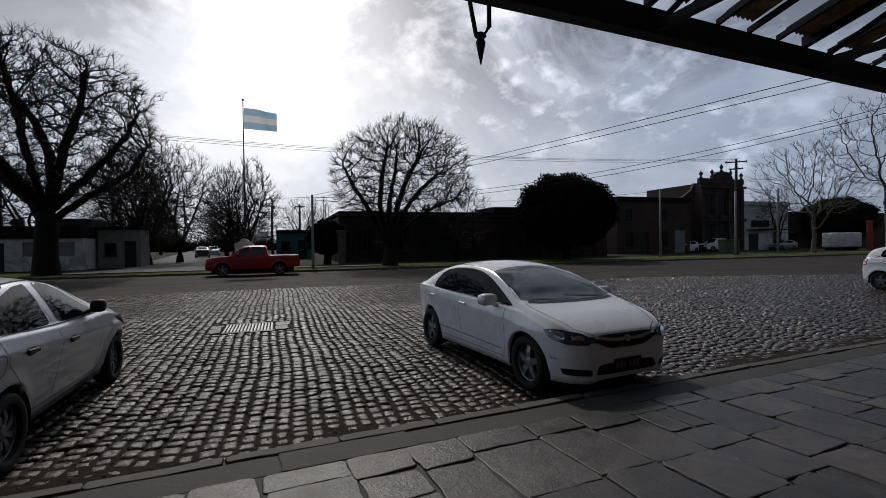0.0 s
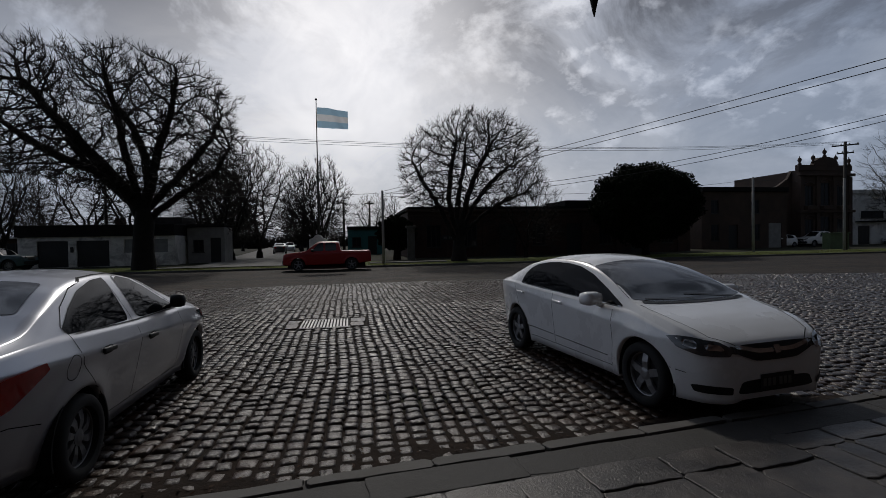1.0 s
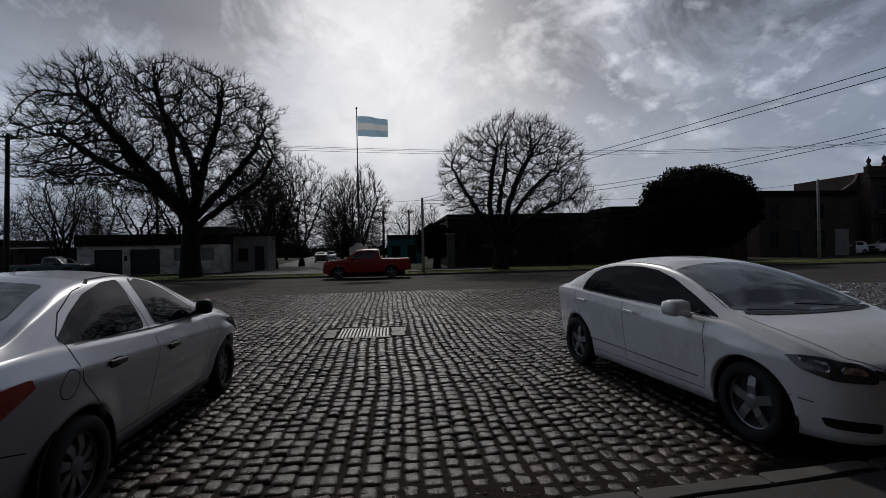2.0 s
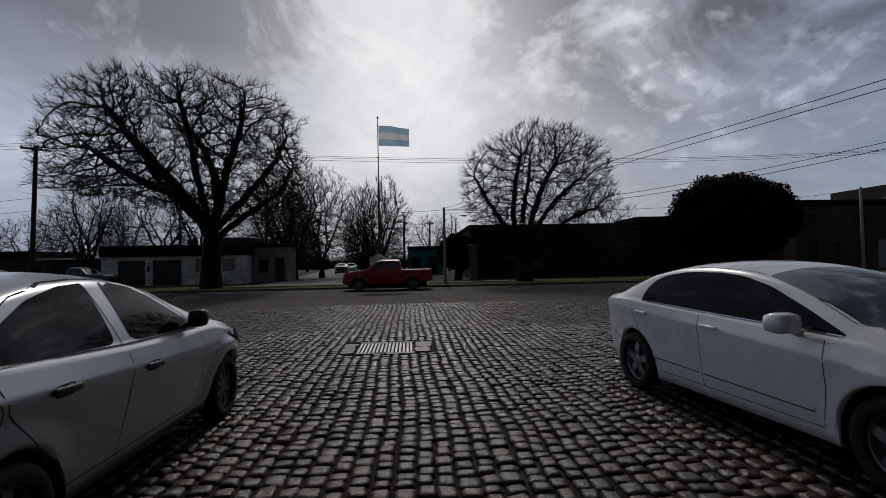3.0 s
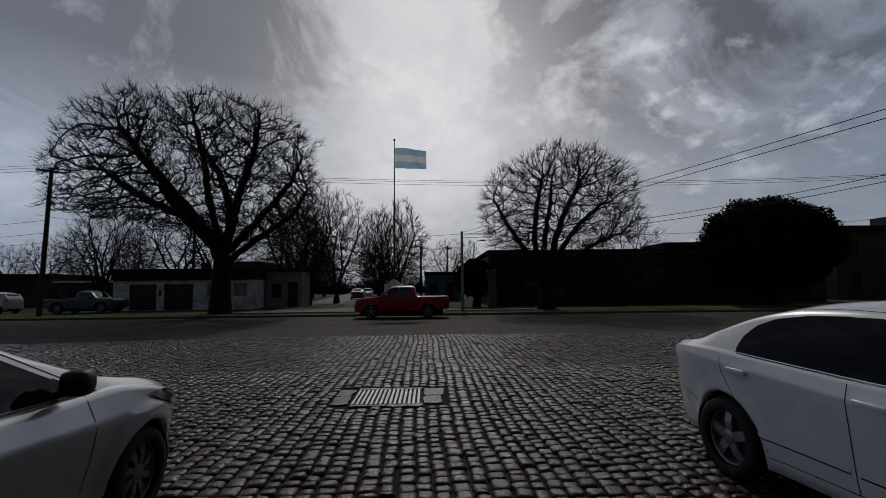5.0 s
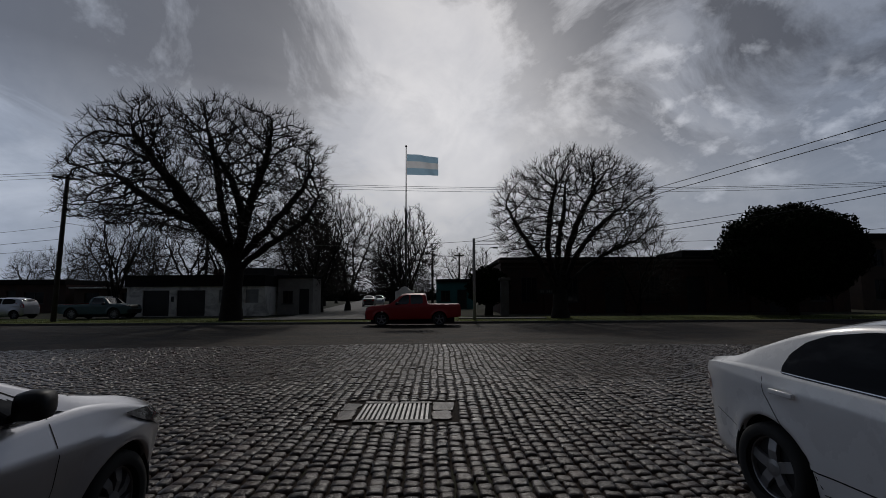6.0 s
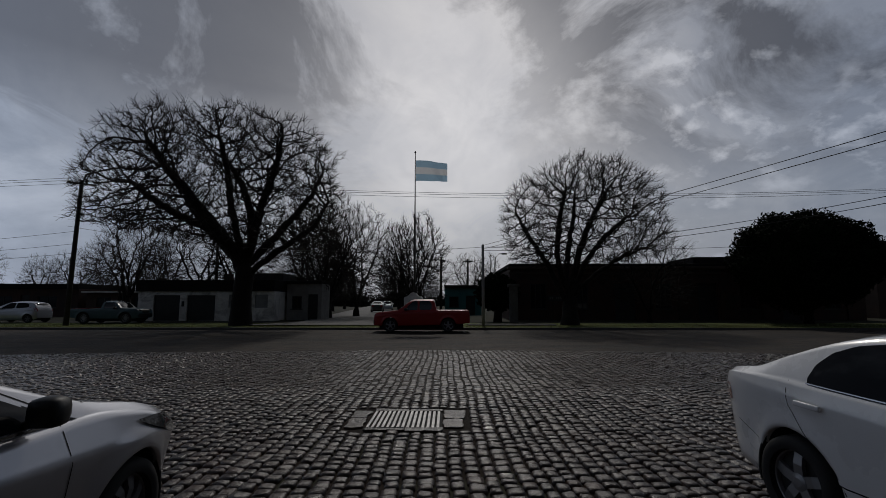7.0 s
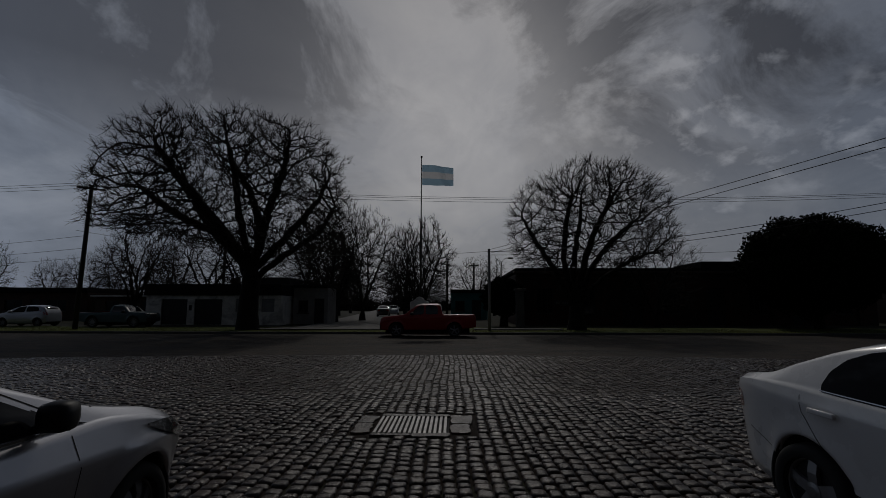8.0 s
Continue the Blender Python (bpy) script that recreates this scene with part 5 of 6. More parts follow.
def evergreen(m, label, rx, ry, h, seed, n, trunk_h=1.0):
    """A dense clipped-looking crown of small leaf clumps on a short trunk."""
    tree = thing("evergreen_tree", m, label, "tree")
    gen = np.random.RandomState(seed)
    part("trunk", tube([(0, 0, -0.1), (0.05, 0, trunk_h), (0, 0.05, trunk_h + 1.5)], [0.34, 0.26, 0.2], 12), BARK, tree, smooth=True)
    core = bmesh.new()
    bmesh.ops.create_icosphere(core, subdivisions=4, radius=1.0)
    cz = (h + trunk_h * 0.7) / 2
    rz = h - cz

    def swell(d):
        return 0.90 + 0.16 * noise.fractal(Vector(d) * 2.4 + Vector((seed, 0, 0)), 1.0, 2.0, 4) + 0.05 * noise.noise(Vector(d) * 7)
    for v in core.verts:
        d = v.co.normalized()
        k = swell(d) * 0.93
        v.co = Vector((d.x * rx * k, d.y * ry * k, cz + d.z * rz * k))
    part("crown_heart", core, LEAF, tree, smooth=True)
    d = gen.normal(0, 1, (n, 3))
    d /= np.linalg.norm(d, axis=1)[:, None]
    k = np.array([swell(q) for q in d]) * gen.uniform(0.90, 1.04, n)
    p = np.stack([d[:, 0] * rx * k, d[:, 1] * ry * k, cz + d[:, 2] * rz * k], 1)
    u, v = gen.normal(0, 1, (n, 3)), gen.normal(0, 1, (n, 3))
    u *= (gen.uniform(0.06, 0.16, n) / np.linalg.norm(u, axis=1))[:, None]
    v *= (gen.uniform(0.05, 0.12, n) / np.linalg.norm(v, axis=1))[:, None]
    vs = np.stack([p - u, p + v, p + u, p - v], 1).reshape(-1, 3)
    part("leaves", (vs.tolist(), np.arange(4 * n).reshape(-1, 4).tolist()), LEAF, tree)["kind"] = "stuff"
    return tree


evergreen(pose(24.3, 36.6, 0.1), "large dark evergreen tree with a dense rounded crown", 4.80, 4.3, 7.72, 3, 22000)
evergreen(pose(86, 52, 0.1), "dark evergreen behind the far houses", 8.0, 5.0, 8.5, 5, 6000)
evergreen(pose(7.0, 52.0, 0.1), "dark shrubby evergreen behind the brick building", 3.0, 2.5, 5.0, 8, 3000)
evergreen(pose(3.6, 39.4, 0.1), "dark evergreen shrub beside the brick building", 1.7, 1.5, 3.6, 9, 4000)



def far_woods():
    """A distant belt of bare trees and hedges: fans of thin upright twigs over a ragged hedge."""
    gen = np.random.RandomState(17)
    vs, fs = [], []
    for x in np.arange(-190, 230, 1.5):
        y0, top = 150 + gen.uniform(-12, 25), 4.6 + 3.2 * noise.noise(Vector((x * 0.05, 2.0, 0))) + gen.uniform(-0.8, 1.2)
        for _ in range(46):
            px, lean, h, r = x + gen.normal(0, 1.4), gen.normal(0, 0.35), top * gen.uniform(0.45, 1.1), gen.uniform(0.05, 0.16)
            o = len(vs)
            vs += [(px - r, y0, 0.0), (px + r, y0 + 0.2, 0.0), (px + lean * h * 0.5 + r * 0.6, y0, h * 0.6), (px + lean * h, y0 + 0.3, h), (px + lean * h * 0.5 - r * 0.6, y0 - 0.2, h * 0.6)]
            fs += [(o, o + 1, o + 2, o + 4), (o + 4, o + 2, o + 3)]
        for _ in range(40):
            px, pz, r = x + gen.normal(0, 1.2), gen.uniform(0, max(top * 0.5, 1.5)), gen.uniform(0.15, 0.5)
            o = len(vs)
            vs += [(px - r, y0 - 1 + gen.uniform(-1, 1), pz), (px, y0 - 1, pz - r), (px + r, y0 - 1 + gen.uniform(-1, 1), pz), (px, y0 - 1, pz + r)]
            fs.append((o, o + 1, o + 2, o + 3))
    return vs, fs


solid("far_woods", far_woods(), BARK, "distant belt of bare trees and hedges along the skyline", "woods", "stuff")

# ---- buildings ----


def wall_geo(length, height, thick, openings):
    """A wall along x from 0, its face at y=0, pierced by openings (x0, x1, z0, z1)."""
    xs = sorted({0.0, length, *(v for o in openings for v in o[:2])})
    zs = sorted({0.0, height, *(v for o in openings for v in o[2:])})
    bm = bmesh.new()
    for x0, x1 in zip(xs, xs[1:]):
        z_start = None
        for z0, z1 in zip(zs, zs[1:]):
            cx, cz = (x0 + x1) / 2, (z0 + z1) / 2
            solid_here = not any(o[0] < cx < o[1] and o[2] < cz < o[3] for o in openings)
            if solid_here:
                add_box(bm, x0, x1, 0, thick, z0, z1)
    bmesh.ops.remove_doubles(bm, verts=bm.verts[:], dist=0.001)
    return bm


def window_part(house, o, pane_mat, frame_mat, thick, bars=1, sill=True, y=0.10):
    x0, x1, z0, z1 = o
    w = part("window", box(x0, x1, y + 0.03, y + 0.05, z0, z1), pane_mat, house, "dark window")
    bm = bmesh.new()
    for q in ((x0, x0 + 0.06, z0, z1), (x1 - 0.06, x1, z0, z1), (x0 + 0.06, x1 - 0.06, z1 - 0.06, z1), (x0 + 0.06, x1 - 0.06, z0, z0 + 0.06)):
        add_box(bm, q[0], q[1], y - 0.02, y + 0.028, q[2], q[3])
    for i in range(bars):
        x = x0 + (x1 - x0) * (i + 1) / (bars + 1)
        add_box(bm, x - 0.025, x + 0.025, y - 0.01, y + 0.028, z0 + 0.06, z1 - 0.06)
    part("window_frame", bm, frame_mat, w)
    if sill:
        part("window_sill", box(x0 - 0.08, x1 + 0.08, -0.08, 0.06, z0 - 0.08, z0 - 0.003, 0.01), CEMENT, w)
    return w


def door_part(house, o, mat, slats=0, y=0.12, name="door"):
    x0, x1, z0, z1 = o
    bm = box(x0, x1, y, y + 0.05, z0, z1)
    door = part(name, bm, mat, house)
    for i in range(slats):
        z = z0 + (z1 - z0) * (i + 0.5) / slats
        part("slat", box(x0 + 0.02, x1 - 0.02, y - 0.018, y - 0.002, z - (z1 - z0) / slats * 0.36, z + (z1 - z0) / slats * 0.36), mat, door)
    return door


def low_house(m, label, length, height, depth, wall_mat, roof_mat, windows, doors, parapet=0.8, name="house", eave=0.25):
    house = thing(name, m, label, "house")
    t = 0.28
    part("wall", wall_geo(length, height, t, windows + [d[:4] for d in doors]), wall_mat, house)
    part("wall", box(0, t, t + 0.002, depth, 0, height), wall_mat, house)
    part("wall", box(length - t, length, t + 0.002, depth, 0, height), wall_mat, house)
    part("wall", box(t, length - t, depth - t, depth, 0, height), wall_mat, house)
    part("roof", box(-0.05, length + 0.05, -eave, depth + 0.1, height + 0.003, height + parapet, 0.03), roof_mat, house)
    for o in windows:
        window_part(house, o, PANE, SHUTTER, t)
    for d in doors:
        door_part(house, d[:4], d[4], d[5], name="door" if d[2] < 0.5 else "window_shutter")
    return house


# the low white house behind the big tree
white_house = low_house(pose(-23.6, 40.0, 0.1), "long low white house with stained walls and dark garage doors", 10.4, 2.25, 7.0, PLASTER, DARKROOF,
                        [], [(6.9, 8.1, 1.0, 2.0, GREYSHUT, 9), (8.9, 9.9, 1.0, 2.0, GREYSHUT, 9), (1.2, 3.2, 0.02, 1.95, SHUTTER, 8), (3.75, 5.9, 0.02, 1.95, SHUTTER, 8)], parapet=0.85)
part("meter_box", box(3.36, 3.56, -0.05, -0.002, 1.1, 1.5, 0.01), SHUTTER, white_house)
part("chimney", box(5.0, 5.6, 3.0, 3.6, 3.1, 3.75, 0.02), BRICK, white_house)
part("water_tank", lathe([(0.05, 3.10), (0.45, 3.10), (0.45, 3.62), (0.36, 3.74), (0.05, 3.76)], 18), DARKROOF, white_house).location = (7.0, 3.5, 0)
part("upper_room", box(7.9, 10.3, 2.0, 5.5, 3.1, 3.75, 0.03), CEMENT, white_house)
low_house(pose(-13.0, 42.2, 0.1), "small shabby house with a stained rendered front", 2.8, 2.9, 2.6, CONCRETE, DARKROOF, [(0.4, 1.2, 0.9, 1.9)], [(1.7, 2.5, 0.02, 2.05, SHUTTER, 0)], parapet=0.25)
low_house(pose(-45.5, 50.0, 0.1), "low brick house with pale window bands", 9.5, 2.7, 7, BRICK, DARKROOF, [(1.2, 3.0, 0.9, 2.0), (5.5, 7.4, 0.9, 2.0)], [(3.8, 4.7, 0.02, 2.1, SHUTTER, 0)], parapet=0.5)
low_house(pose(-35.2, 50.0, 0.1), "low house with a pale sheet roof", 8.0, 2.3, 7, STUCCO, WHITEWALL, [(1.0, 2.4, 0.9, 1.9), (4.6, 6.2, 0.8, 1.9)], [(3.1, 4.0, 0.02, 2.0, SHUTTER, 0)], parapet=0.14, eave=0.7)
low_house(pose(-66, 52.0, 0.1), "low dark house among trees", 18, 3.0, 8, BRICK, DARKROOF, [(2, 4, 0.9, 2.0), (8, 10, 0.9, 2.0)], [(12, 13, 0.02, 2.1, SHUTTER, 0)], parapet=0.4)
low_house(pose(-0.4, 56.0, 0.1), "teal painted corner shop", 4.0, 2.9, 6, TEALWALL, DARKROOF, [(0.5, 1.5, 0.9, 2.0)], [(2.3, 3.3, 0.02, 2.1, SHUTTER, 0)], parapet=0.35)

# the long brick building
brick_house = thing("brick_building", pose(4.9, 42.0, 0.1), "long dark brick station warehouse with pilasters and a cornice", "building")
wins = [(x, x + 1.3, 0.9, 2.9) for x in (1.6, 4.9, 11.5, 18.2, 24.8)]
drs = [(8.3, 9.9, 0.02, 2.9), (14.9, 16.4, 0.02, 2.9), (21.5, 22.9, 0.02, 2.9)]
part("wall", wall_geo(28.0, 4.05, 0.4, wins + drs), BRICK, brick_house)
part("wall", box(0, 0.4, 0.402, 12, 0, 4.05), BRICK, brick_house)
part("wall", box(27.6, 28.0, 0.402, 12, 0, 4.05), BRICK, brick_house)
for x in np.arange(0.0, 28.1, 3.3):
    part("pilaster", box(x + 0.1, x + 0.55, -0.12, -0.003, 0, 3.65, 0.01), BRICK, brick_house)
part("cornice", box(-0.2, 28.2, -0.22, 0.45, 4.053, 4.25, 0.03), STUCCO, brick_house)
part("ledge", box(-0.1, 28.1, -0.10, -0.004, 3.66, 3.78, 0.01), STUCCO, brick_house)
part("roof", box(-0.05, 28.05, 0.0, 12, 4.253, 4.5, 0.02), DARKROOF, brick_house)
part("roof_lantern", box(16.2, 20.0, 3, 8, 4.5, 5.3, 0.03), DARKROOF, brick_house)
for o in wins:
    window_part(brick_house, o, PANE, SHUTTER, 0.4, 2)
for o in drs:
    door_part(brick_house, o, SHUTTER)
sign_board = thing("wall_sign", pose(4.9 + 3.05, 41.86, 1.75), "small dark sign with a row of pale unreadable marks", "sign")
part("board", box(-0.1, 2.1, 0.0, 0.03, -0.12, 0.30, 0.01), SHUTTER, sign_board)
for i in range(12):
    if i != 2:
        part("mark", box(0.05 + i * 0.165, 0.05 + i * 0.165 + 0.11, -0.012, -0.002, 0.0, 0.18), MARK, sign_board)
gate_post = thing("gate_pillar", pose(4.55, 37.6, 0.1), "weathered pale stone gate pillar", "pillar")
part("shaft", box(-0.28, 0.28, -0.28, 0.28, -0.05, 2.5, 0.03), KERB, gate_post)
part("cap", box(-0.38, 0.38, -0.38, 0.38, 2.503, 2.7, 0.03), KERB, gate_post)

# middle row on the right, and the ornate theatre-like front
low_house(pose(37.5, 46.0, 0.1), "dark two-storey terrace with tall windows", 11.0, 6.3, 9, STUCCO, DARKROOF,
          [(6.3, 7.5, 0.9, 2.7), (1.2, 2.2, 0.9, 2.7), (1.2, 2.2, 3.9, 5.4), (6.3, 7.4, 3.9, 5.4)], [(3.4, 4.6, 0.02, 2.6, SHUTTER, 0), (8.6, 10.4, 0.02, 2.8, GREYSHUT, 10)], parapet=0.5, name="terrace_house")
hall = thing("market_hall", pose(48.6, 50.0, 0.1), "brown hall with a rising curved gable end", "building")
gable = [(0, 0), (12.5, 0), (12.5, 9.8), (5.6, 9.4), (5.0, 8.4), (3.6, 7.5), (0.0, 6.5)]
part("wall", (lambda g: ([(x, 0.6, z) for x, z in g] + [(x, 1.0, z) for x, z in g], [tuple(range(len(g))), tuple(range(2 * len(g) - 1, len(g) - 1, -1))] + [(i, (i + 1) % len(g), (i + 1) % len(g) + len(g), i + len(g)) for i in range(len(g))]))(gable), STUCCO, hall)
part("roof", (lambda g: ([(x, 1.003, z - 0.15) for x, z in g] + [(x, 12, z - 0.15) for x, z in g], [(0, 1, 4, 3), (1, 2, 5, 4)]))([(0.0, 6.0), (4.5, 6.2), (12.5, 6.2)]), DARKROOF, hall)
for x in (0.9, 3.0):
    door_part(hall, (x, x + 1.7, 0.02, 2.9), GREYSHUT, 8, y=0.5)
ornate = thing("ornate_building", pose(54.2, 49.6, 0.1), "tall ornate dark stucco front with pilasters, arches and roof urns", "building")
aw = [(0.9, 2.1, 0.4, 3.3), (3.2, 4.6, 0.05, 3.6), (5.7, 6.9, 0.4, 3.3), (0.9, 2.1, 5.0, 7.4), (3.2, 4.6, 5.0, 7.8), (5.7, 6.9, 5.0, 7.4)]
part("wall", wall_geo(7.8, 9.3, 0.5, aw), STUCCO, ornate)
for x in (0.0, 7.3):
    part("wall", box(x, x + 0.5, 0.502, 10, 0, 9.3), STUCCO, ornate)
for o in aw:
    window_part(ornate, o, PANE, SHUTTER, 0.5, 1, sill=o[2] > 1)
    arch = [(o[0] - 0.15 + (o[1] - o[0] + 0.3) * i / 10, -0.10, o[3] + 0.35 * math.sin(math.pi * i / 10) + 0.1) for i in range(11)]
    part("arch_moulding", tube(arch, 0.09, 6), STUCCO, ornate)
for x in (0.25, 2.65, 5.15, 7.55):
    part("pilaster", box(x - 0.25, x + 0.25, -0.22, -0.003, 0, 8.6, 0.02), STUCCO, ornate)
for z in (4.1, 8.65):
    part("cornice", box(-0.25, 8.05, -0.40, -0.004, z, z + 0.32, 0.04), STUCCO, ornate)
part("parapet", box(-0.1, 7.9, -0.1, 0.45, 9.303, 10.0, 0.03), STUCCO, ornate)
part("pediment", (lambda g: ([(x, -0.15, z) for x, z in g] + [(x, 0.4, z) for x, z in g], [tuple(range(len(g))), tuple(range(2 * len(g) - 1, len(g) - 1, -1))] + [(i, (i + 1) % len(g), (i + 1) % len(g) + len(g), i + len(g)) for i in range(len(g))]))([(2.0, 10.0), (5.8, 10.0), (5.5, 10.5), (4.9, 10.9), (3.9, 11.05), (2.9, 10.9), (2.3, 10.5)]), STUCCO, ornate)
for x, z in ((2.2, 10.3), (3.9, 11.05), (5.6, 10.3), (0.2, 10.0), (7.6, 10.0)):
    part("urn", lathe([(0.05, 0), (0.22, 0.0), (0.22, 0.12), (0.10, 0.25), (0.24, 0.55), (0.20, 0.75), (0.06, 0.9), (0.02, 1.1)], 12), STUCCO, ornate, smooth=True).location = (x, 0.1, z)
for x in (1.5, 3.9, 6.3):
    part("balcony", box(x - 0.8, x + 0.8, -0.55, -0.004, 4.45, 4.95, 0.03), STUCCO, ornate)
white_block = low_house(pose(62.6, 50.0, 0.1), "white two-storey building with a dark strip window", 9.0, 6.5, 9, WHITEWALL, WHITEWALL, [(1.5, 5.2, 3.4, 4.3)], [(1.0, 3.0, 0.02, 2.4, SHUTTER, 6), (5.8, 7.6, 0.02, 2.6, SHUTTER, 6)], parapet=0.5, name="white_building")
part("awning", box(0.6, 7.9, -0.9, -0.004, 2.85, 3.0, 0.02), DARKROOF, white_block)
low_house(pose(72.5, 54.0, 0.1), "long brown shed behind trees", 40, 5.4, 10, STUCCO, DARKROOF, [(5, 7, 1, 2.5), (12, 14, 1, 2.5)], [(8.5, 10.5, 0.02, 3.0, SHUTTER, 8)], parapet=0.5, name="shed")
trailer = thing("white_trailer", pose(69.8, 41.8, 0.1) @ Matrix.Diagonal((0.75, 0.8, 0.72, 1)), "white rounded box trailer parked on the verge", "trailer")
part("body", box(-3.2, 3.2, -1.2, 1.2, 0.55, 3.2, 0.25), WHITEWALL, trailer, smooth=True)
for x in (-2.0, 2.0):
    part("wheel", lathe([(0.02, -1.15), (0.4, -1.15), (0.4, 1.15), (0.02, 1.15)], 20, "Y"), RUBBER, trailer).location = (x, 0, 0.4)
post = thing("red_post", pose(74.0, 41.0, 0.1), "square red painted pillar", "pillar")
part("shaft", box(-0.25, 0.25, -0.25, 0.25, -0.05, 3.7, 0.03), REDPOST, post)
part("cap", box(-0.32, 0.32, -0.32, 0.32, 3.703, 3.85, 0.03), REDPOST, post)
cabinet = thing("utility_cabinet", pose(46.2, 38.6, 0.1), "low green metal utility cabinet", "utility cabinet")
part("body", box(-1.1, 1.1, -0.4, 0.4, -0.05, 1.5, 0.03), GREENBOX, cabinet)
part("lid", box(-1.2, 1.2, -0.5, 0.5, 1.503, 1.6, 0.02), GREENBOX, cabinet)
shrine = thing("flag_plinth", pose(-2.4, 36.4, 0.1), "small white plinth with a curved top under the flagpole", "plinth")
part("block", (lambda g: ([(x, -0.3, z) for x, z in g] + [(x, 0.3, z) for x, z in g], [tuple(range(len(g))), tuple(range(2 * len(g) - 1, len(g) - 1, -1))] + [(i, (i + 1) % len(g), (i + 1) % len(g) + len(g), i + len(g)) for i in range(len(g))]))([(-0.62, -0.05), (0.62, -0.05), (0.62, 1.75), (0.35, 1.85), (0.2, 2.03), (0, 2.1), (-0.2, 2.03), (-0.35, 1.85), (-0.62, 1.75)]), WHITEWALL, shrine)

# ---- poles, lamp, flag, wires ----


def pole(m, label, h, r0, r1, mat, arms=(), name="utility_pole", group="poles"):
    p = thing(name, m, label, "pole", group)
    part("shaft", tube([(0, 0, -0.15), (0, 0, h * 0.5), (0, 0, h)], [r0, (r0 + r1) / 2, r1], 14), mat, p, smooth=True)
    for z, half_len, turn in arms:
        arm = part("crossarm", box(-half_len, half_len, -0.05, 0.05, z - 0.06, z + 0.06, 0.01), WOODPOLE, p)
        arm.rotation_euler = (0, 0, radians(turn))
        for k in range(4):
            x = -half_len * 0.9 + k * half_len * 0.6
            part("insulator", lathe([(0.01, z + 0.062), (0.035, z + 0.07), (0.05, z + 0.12), (0.03, z + 0.17), (0.01, z + 0.19)], 10), PLASTER, arm, smooth=True).location = (x, 0, 0)
    return p


pole(pose(2.08, 32.95, 0.1), "slim grey concrete pole on the verge", 4.95, 0.10, 0.075, CONCRETE)
pole(pose(-23.5, 33.2, 0.1), "tall dark wooden pole with a crossarm leaning slightly", 9.1, 0.15, 0.11, WOODPOLE, [(8.9, 0.75, 35)]).rotation_euler = (0, radians(1.6), 0)
pole(pose(34.9, 36.6, 0.1), "plain concrete pole on the verge", 6.6, 0.12, 0.09, CONCRETE)
pole(pose(43.6, 35.6, 0.1), "tall wooden utility pole with crossarms and insulators", 9.7, 0.17, 0.12, WOODPOLE, [(9.4, 0.95, -45), (8.7, 0.6, -45)])
pole(pose(43.0, 35.2, 0.1), "grey prop pole beside the utility pole", 6.4, 0.12, 0.10, CONCRETE)
pole(pose(53.5, 38.5, 0.1), "plain grey concrete pole by the verge", 7.2, 0.14, 0.11, CONCRETE)
pole(pose(-19.2, 43.0, 0.1), "dark wooden pole beside the white house", 6.6, 0.14, 0.11, WOODPOLE)
pole(pose(-0.7, 48.0, 0.1), "dark wooden pole by the side street", 5.6, 0.13, 0.1, WOODPOLE, [(5.3, 0.5, 60)])
pole(pose(2.3, 60.0, 0.1), "distant wooden pole with a crossarm", 6.5, 0.13, 0.1, WOODPOLE, [(6.2, 0.6, 10)])
lamp_post = thing("street_lamp", pose(3.9, 44.0, 0.1), "slim street lamp with a curved arm", "street lamp")
part("post", tube([(0, 0, -0.1), (0, 0, 4.6), (0.08, 0, 5.2), (0.4, 0, 5.5), (0.75, 0, 5.5)], [0.06, 0.045, 0.04, 0.035, 0.03], 8), CONCRETE, lamp_post, smooth=True)
part("lamp_head", box(0.6, 1.05, -0.1, 0.1, 5.42, 5.56, 0.04), CONCRETE, lamp_post, smooth=True)

flagpole = thing("flagpole", pose(-2.36, 36.75, 0.1), "tall thin dark flagpole behind the plinth", "flagpole")
part("mast", tube([(0, 0, -0.1), (0, 0, 7.2), (0, 0, 7.25), (0, 0, 11.95)], [0.085, 0.07, 0.045, 0.03], 10), IRON, flagpole, smooth=True)
part("finial", lathe([(0.005, 11.93), (0.07, 11.97), (0.08, 12.02), (0.05, 12.08), (0.005, 12.1)], 12), IRON, flagpole, smooth=True)
flag = thing("flag", pose(-2.36 + 0.05, 36.75, 10.05), "light blue and white striped flag blown from its pole", "flag")


def flag_band(v0, v1):
    n, k = 26, 4
    vs, fs = [], []
    for j in range(k + 1):
        for i in range(n + 1):
            u, v = i / n, v0 + (v1 - v0) * j / k
            wave = 0.16 * u * math.sin(u * 7.5 + v * 1.6) + 0.05 * u * math.sin(u * 17 + v * 4)
            vs.append((u * 2.2 * (1 - 0.03 * math.sin(u * 6)), wave, v * 1.48 - 0.16 * u * u * (0.6 + v) + 0.05 * math.sin(u * 7.0 + 0.8) * u))
    for j in range(k):
        for i in range(n):
            a = j * (n + 1) + i
            fs.append((a, a + 1, a + n + 2, a + n + 1))
    return vs, fs


part("stripe", flag_band(0, 1 / 3), FLAGBLUE, flag, "light blue stripe", smooth=True)
part("stripe", flag_band(1 / 3, 2 / 3), FLAGWHITE, flag, "white stripe", smooth=True)
part("stripe", flag_band(2 / 3, 1), FLAGBLUE, flag, "light blue stripe", smooth=True)


def wire(a, b, sag, label="thin dark overhead wire", r=0.012):
    pts = []
    for i in range(25):
        t = i / 24
        p = Vector(a).lerp(Vector(b), t)
        p.z -= sag * 4 * t * (1 - t)
        pts.append(p)
    return solid("overhead_wire", tube(pts, r, 5), WIREM, label, "wire", group="overhead wires")


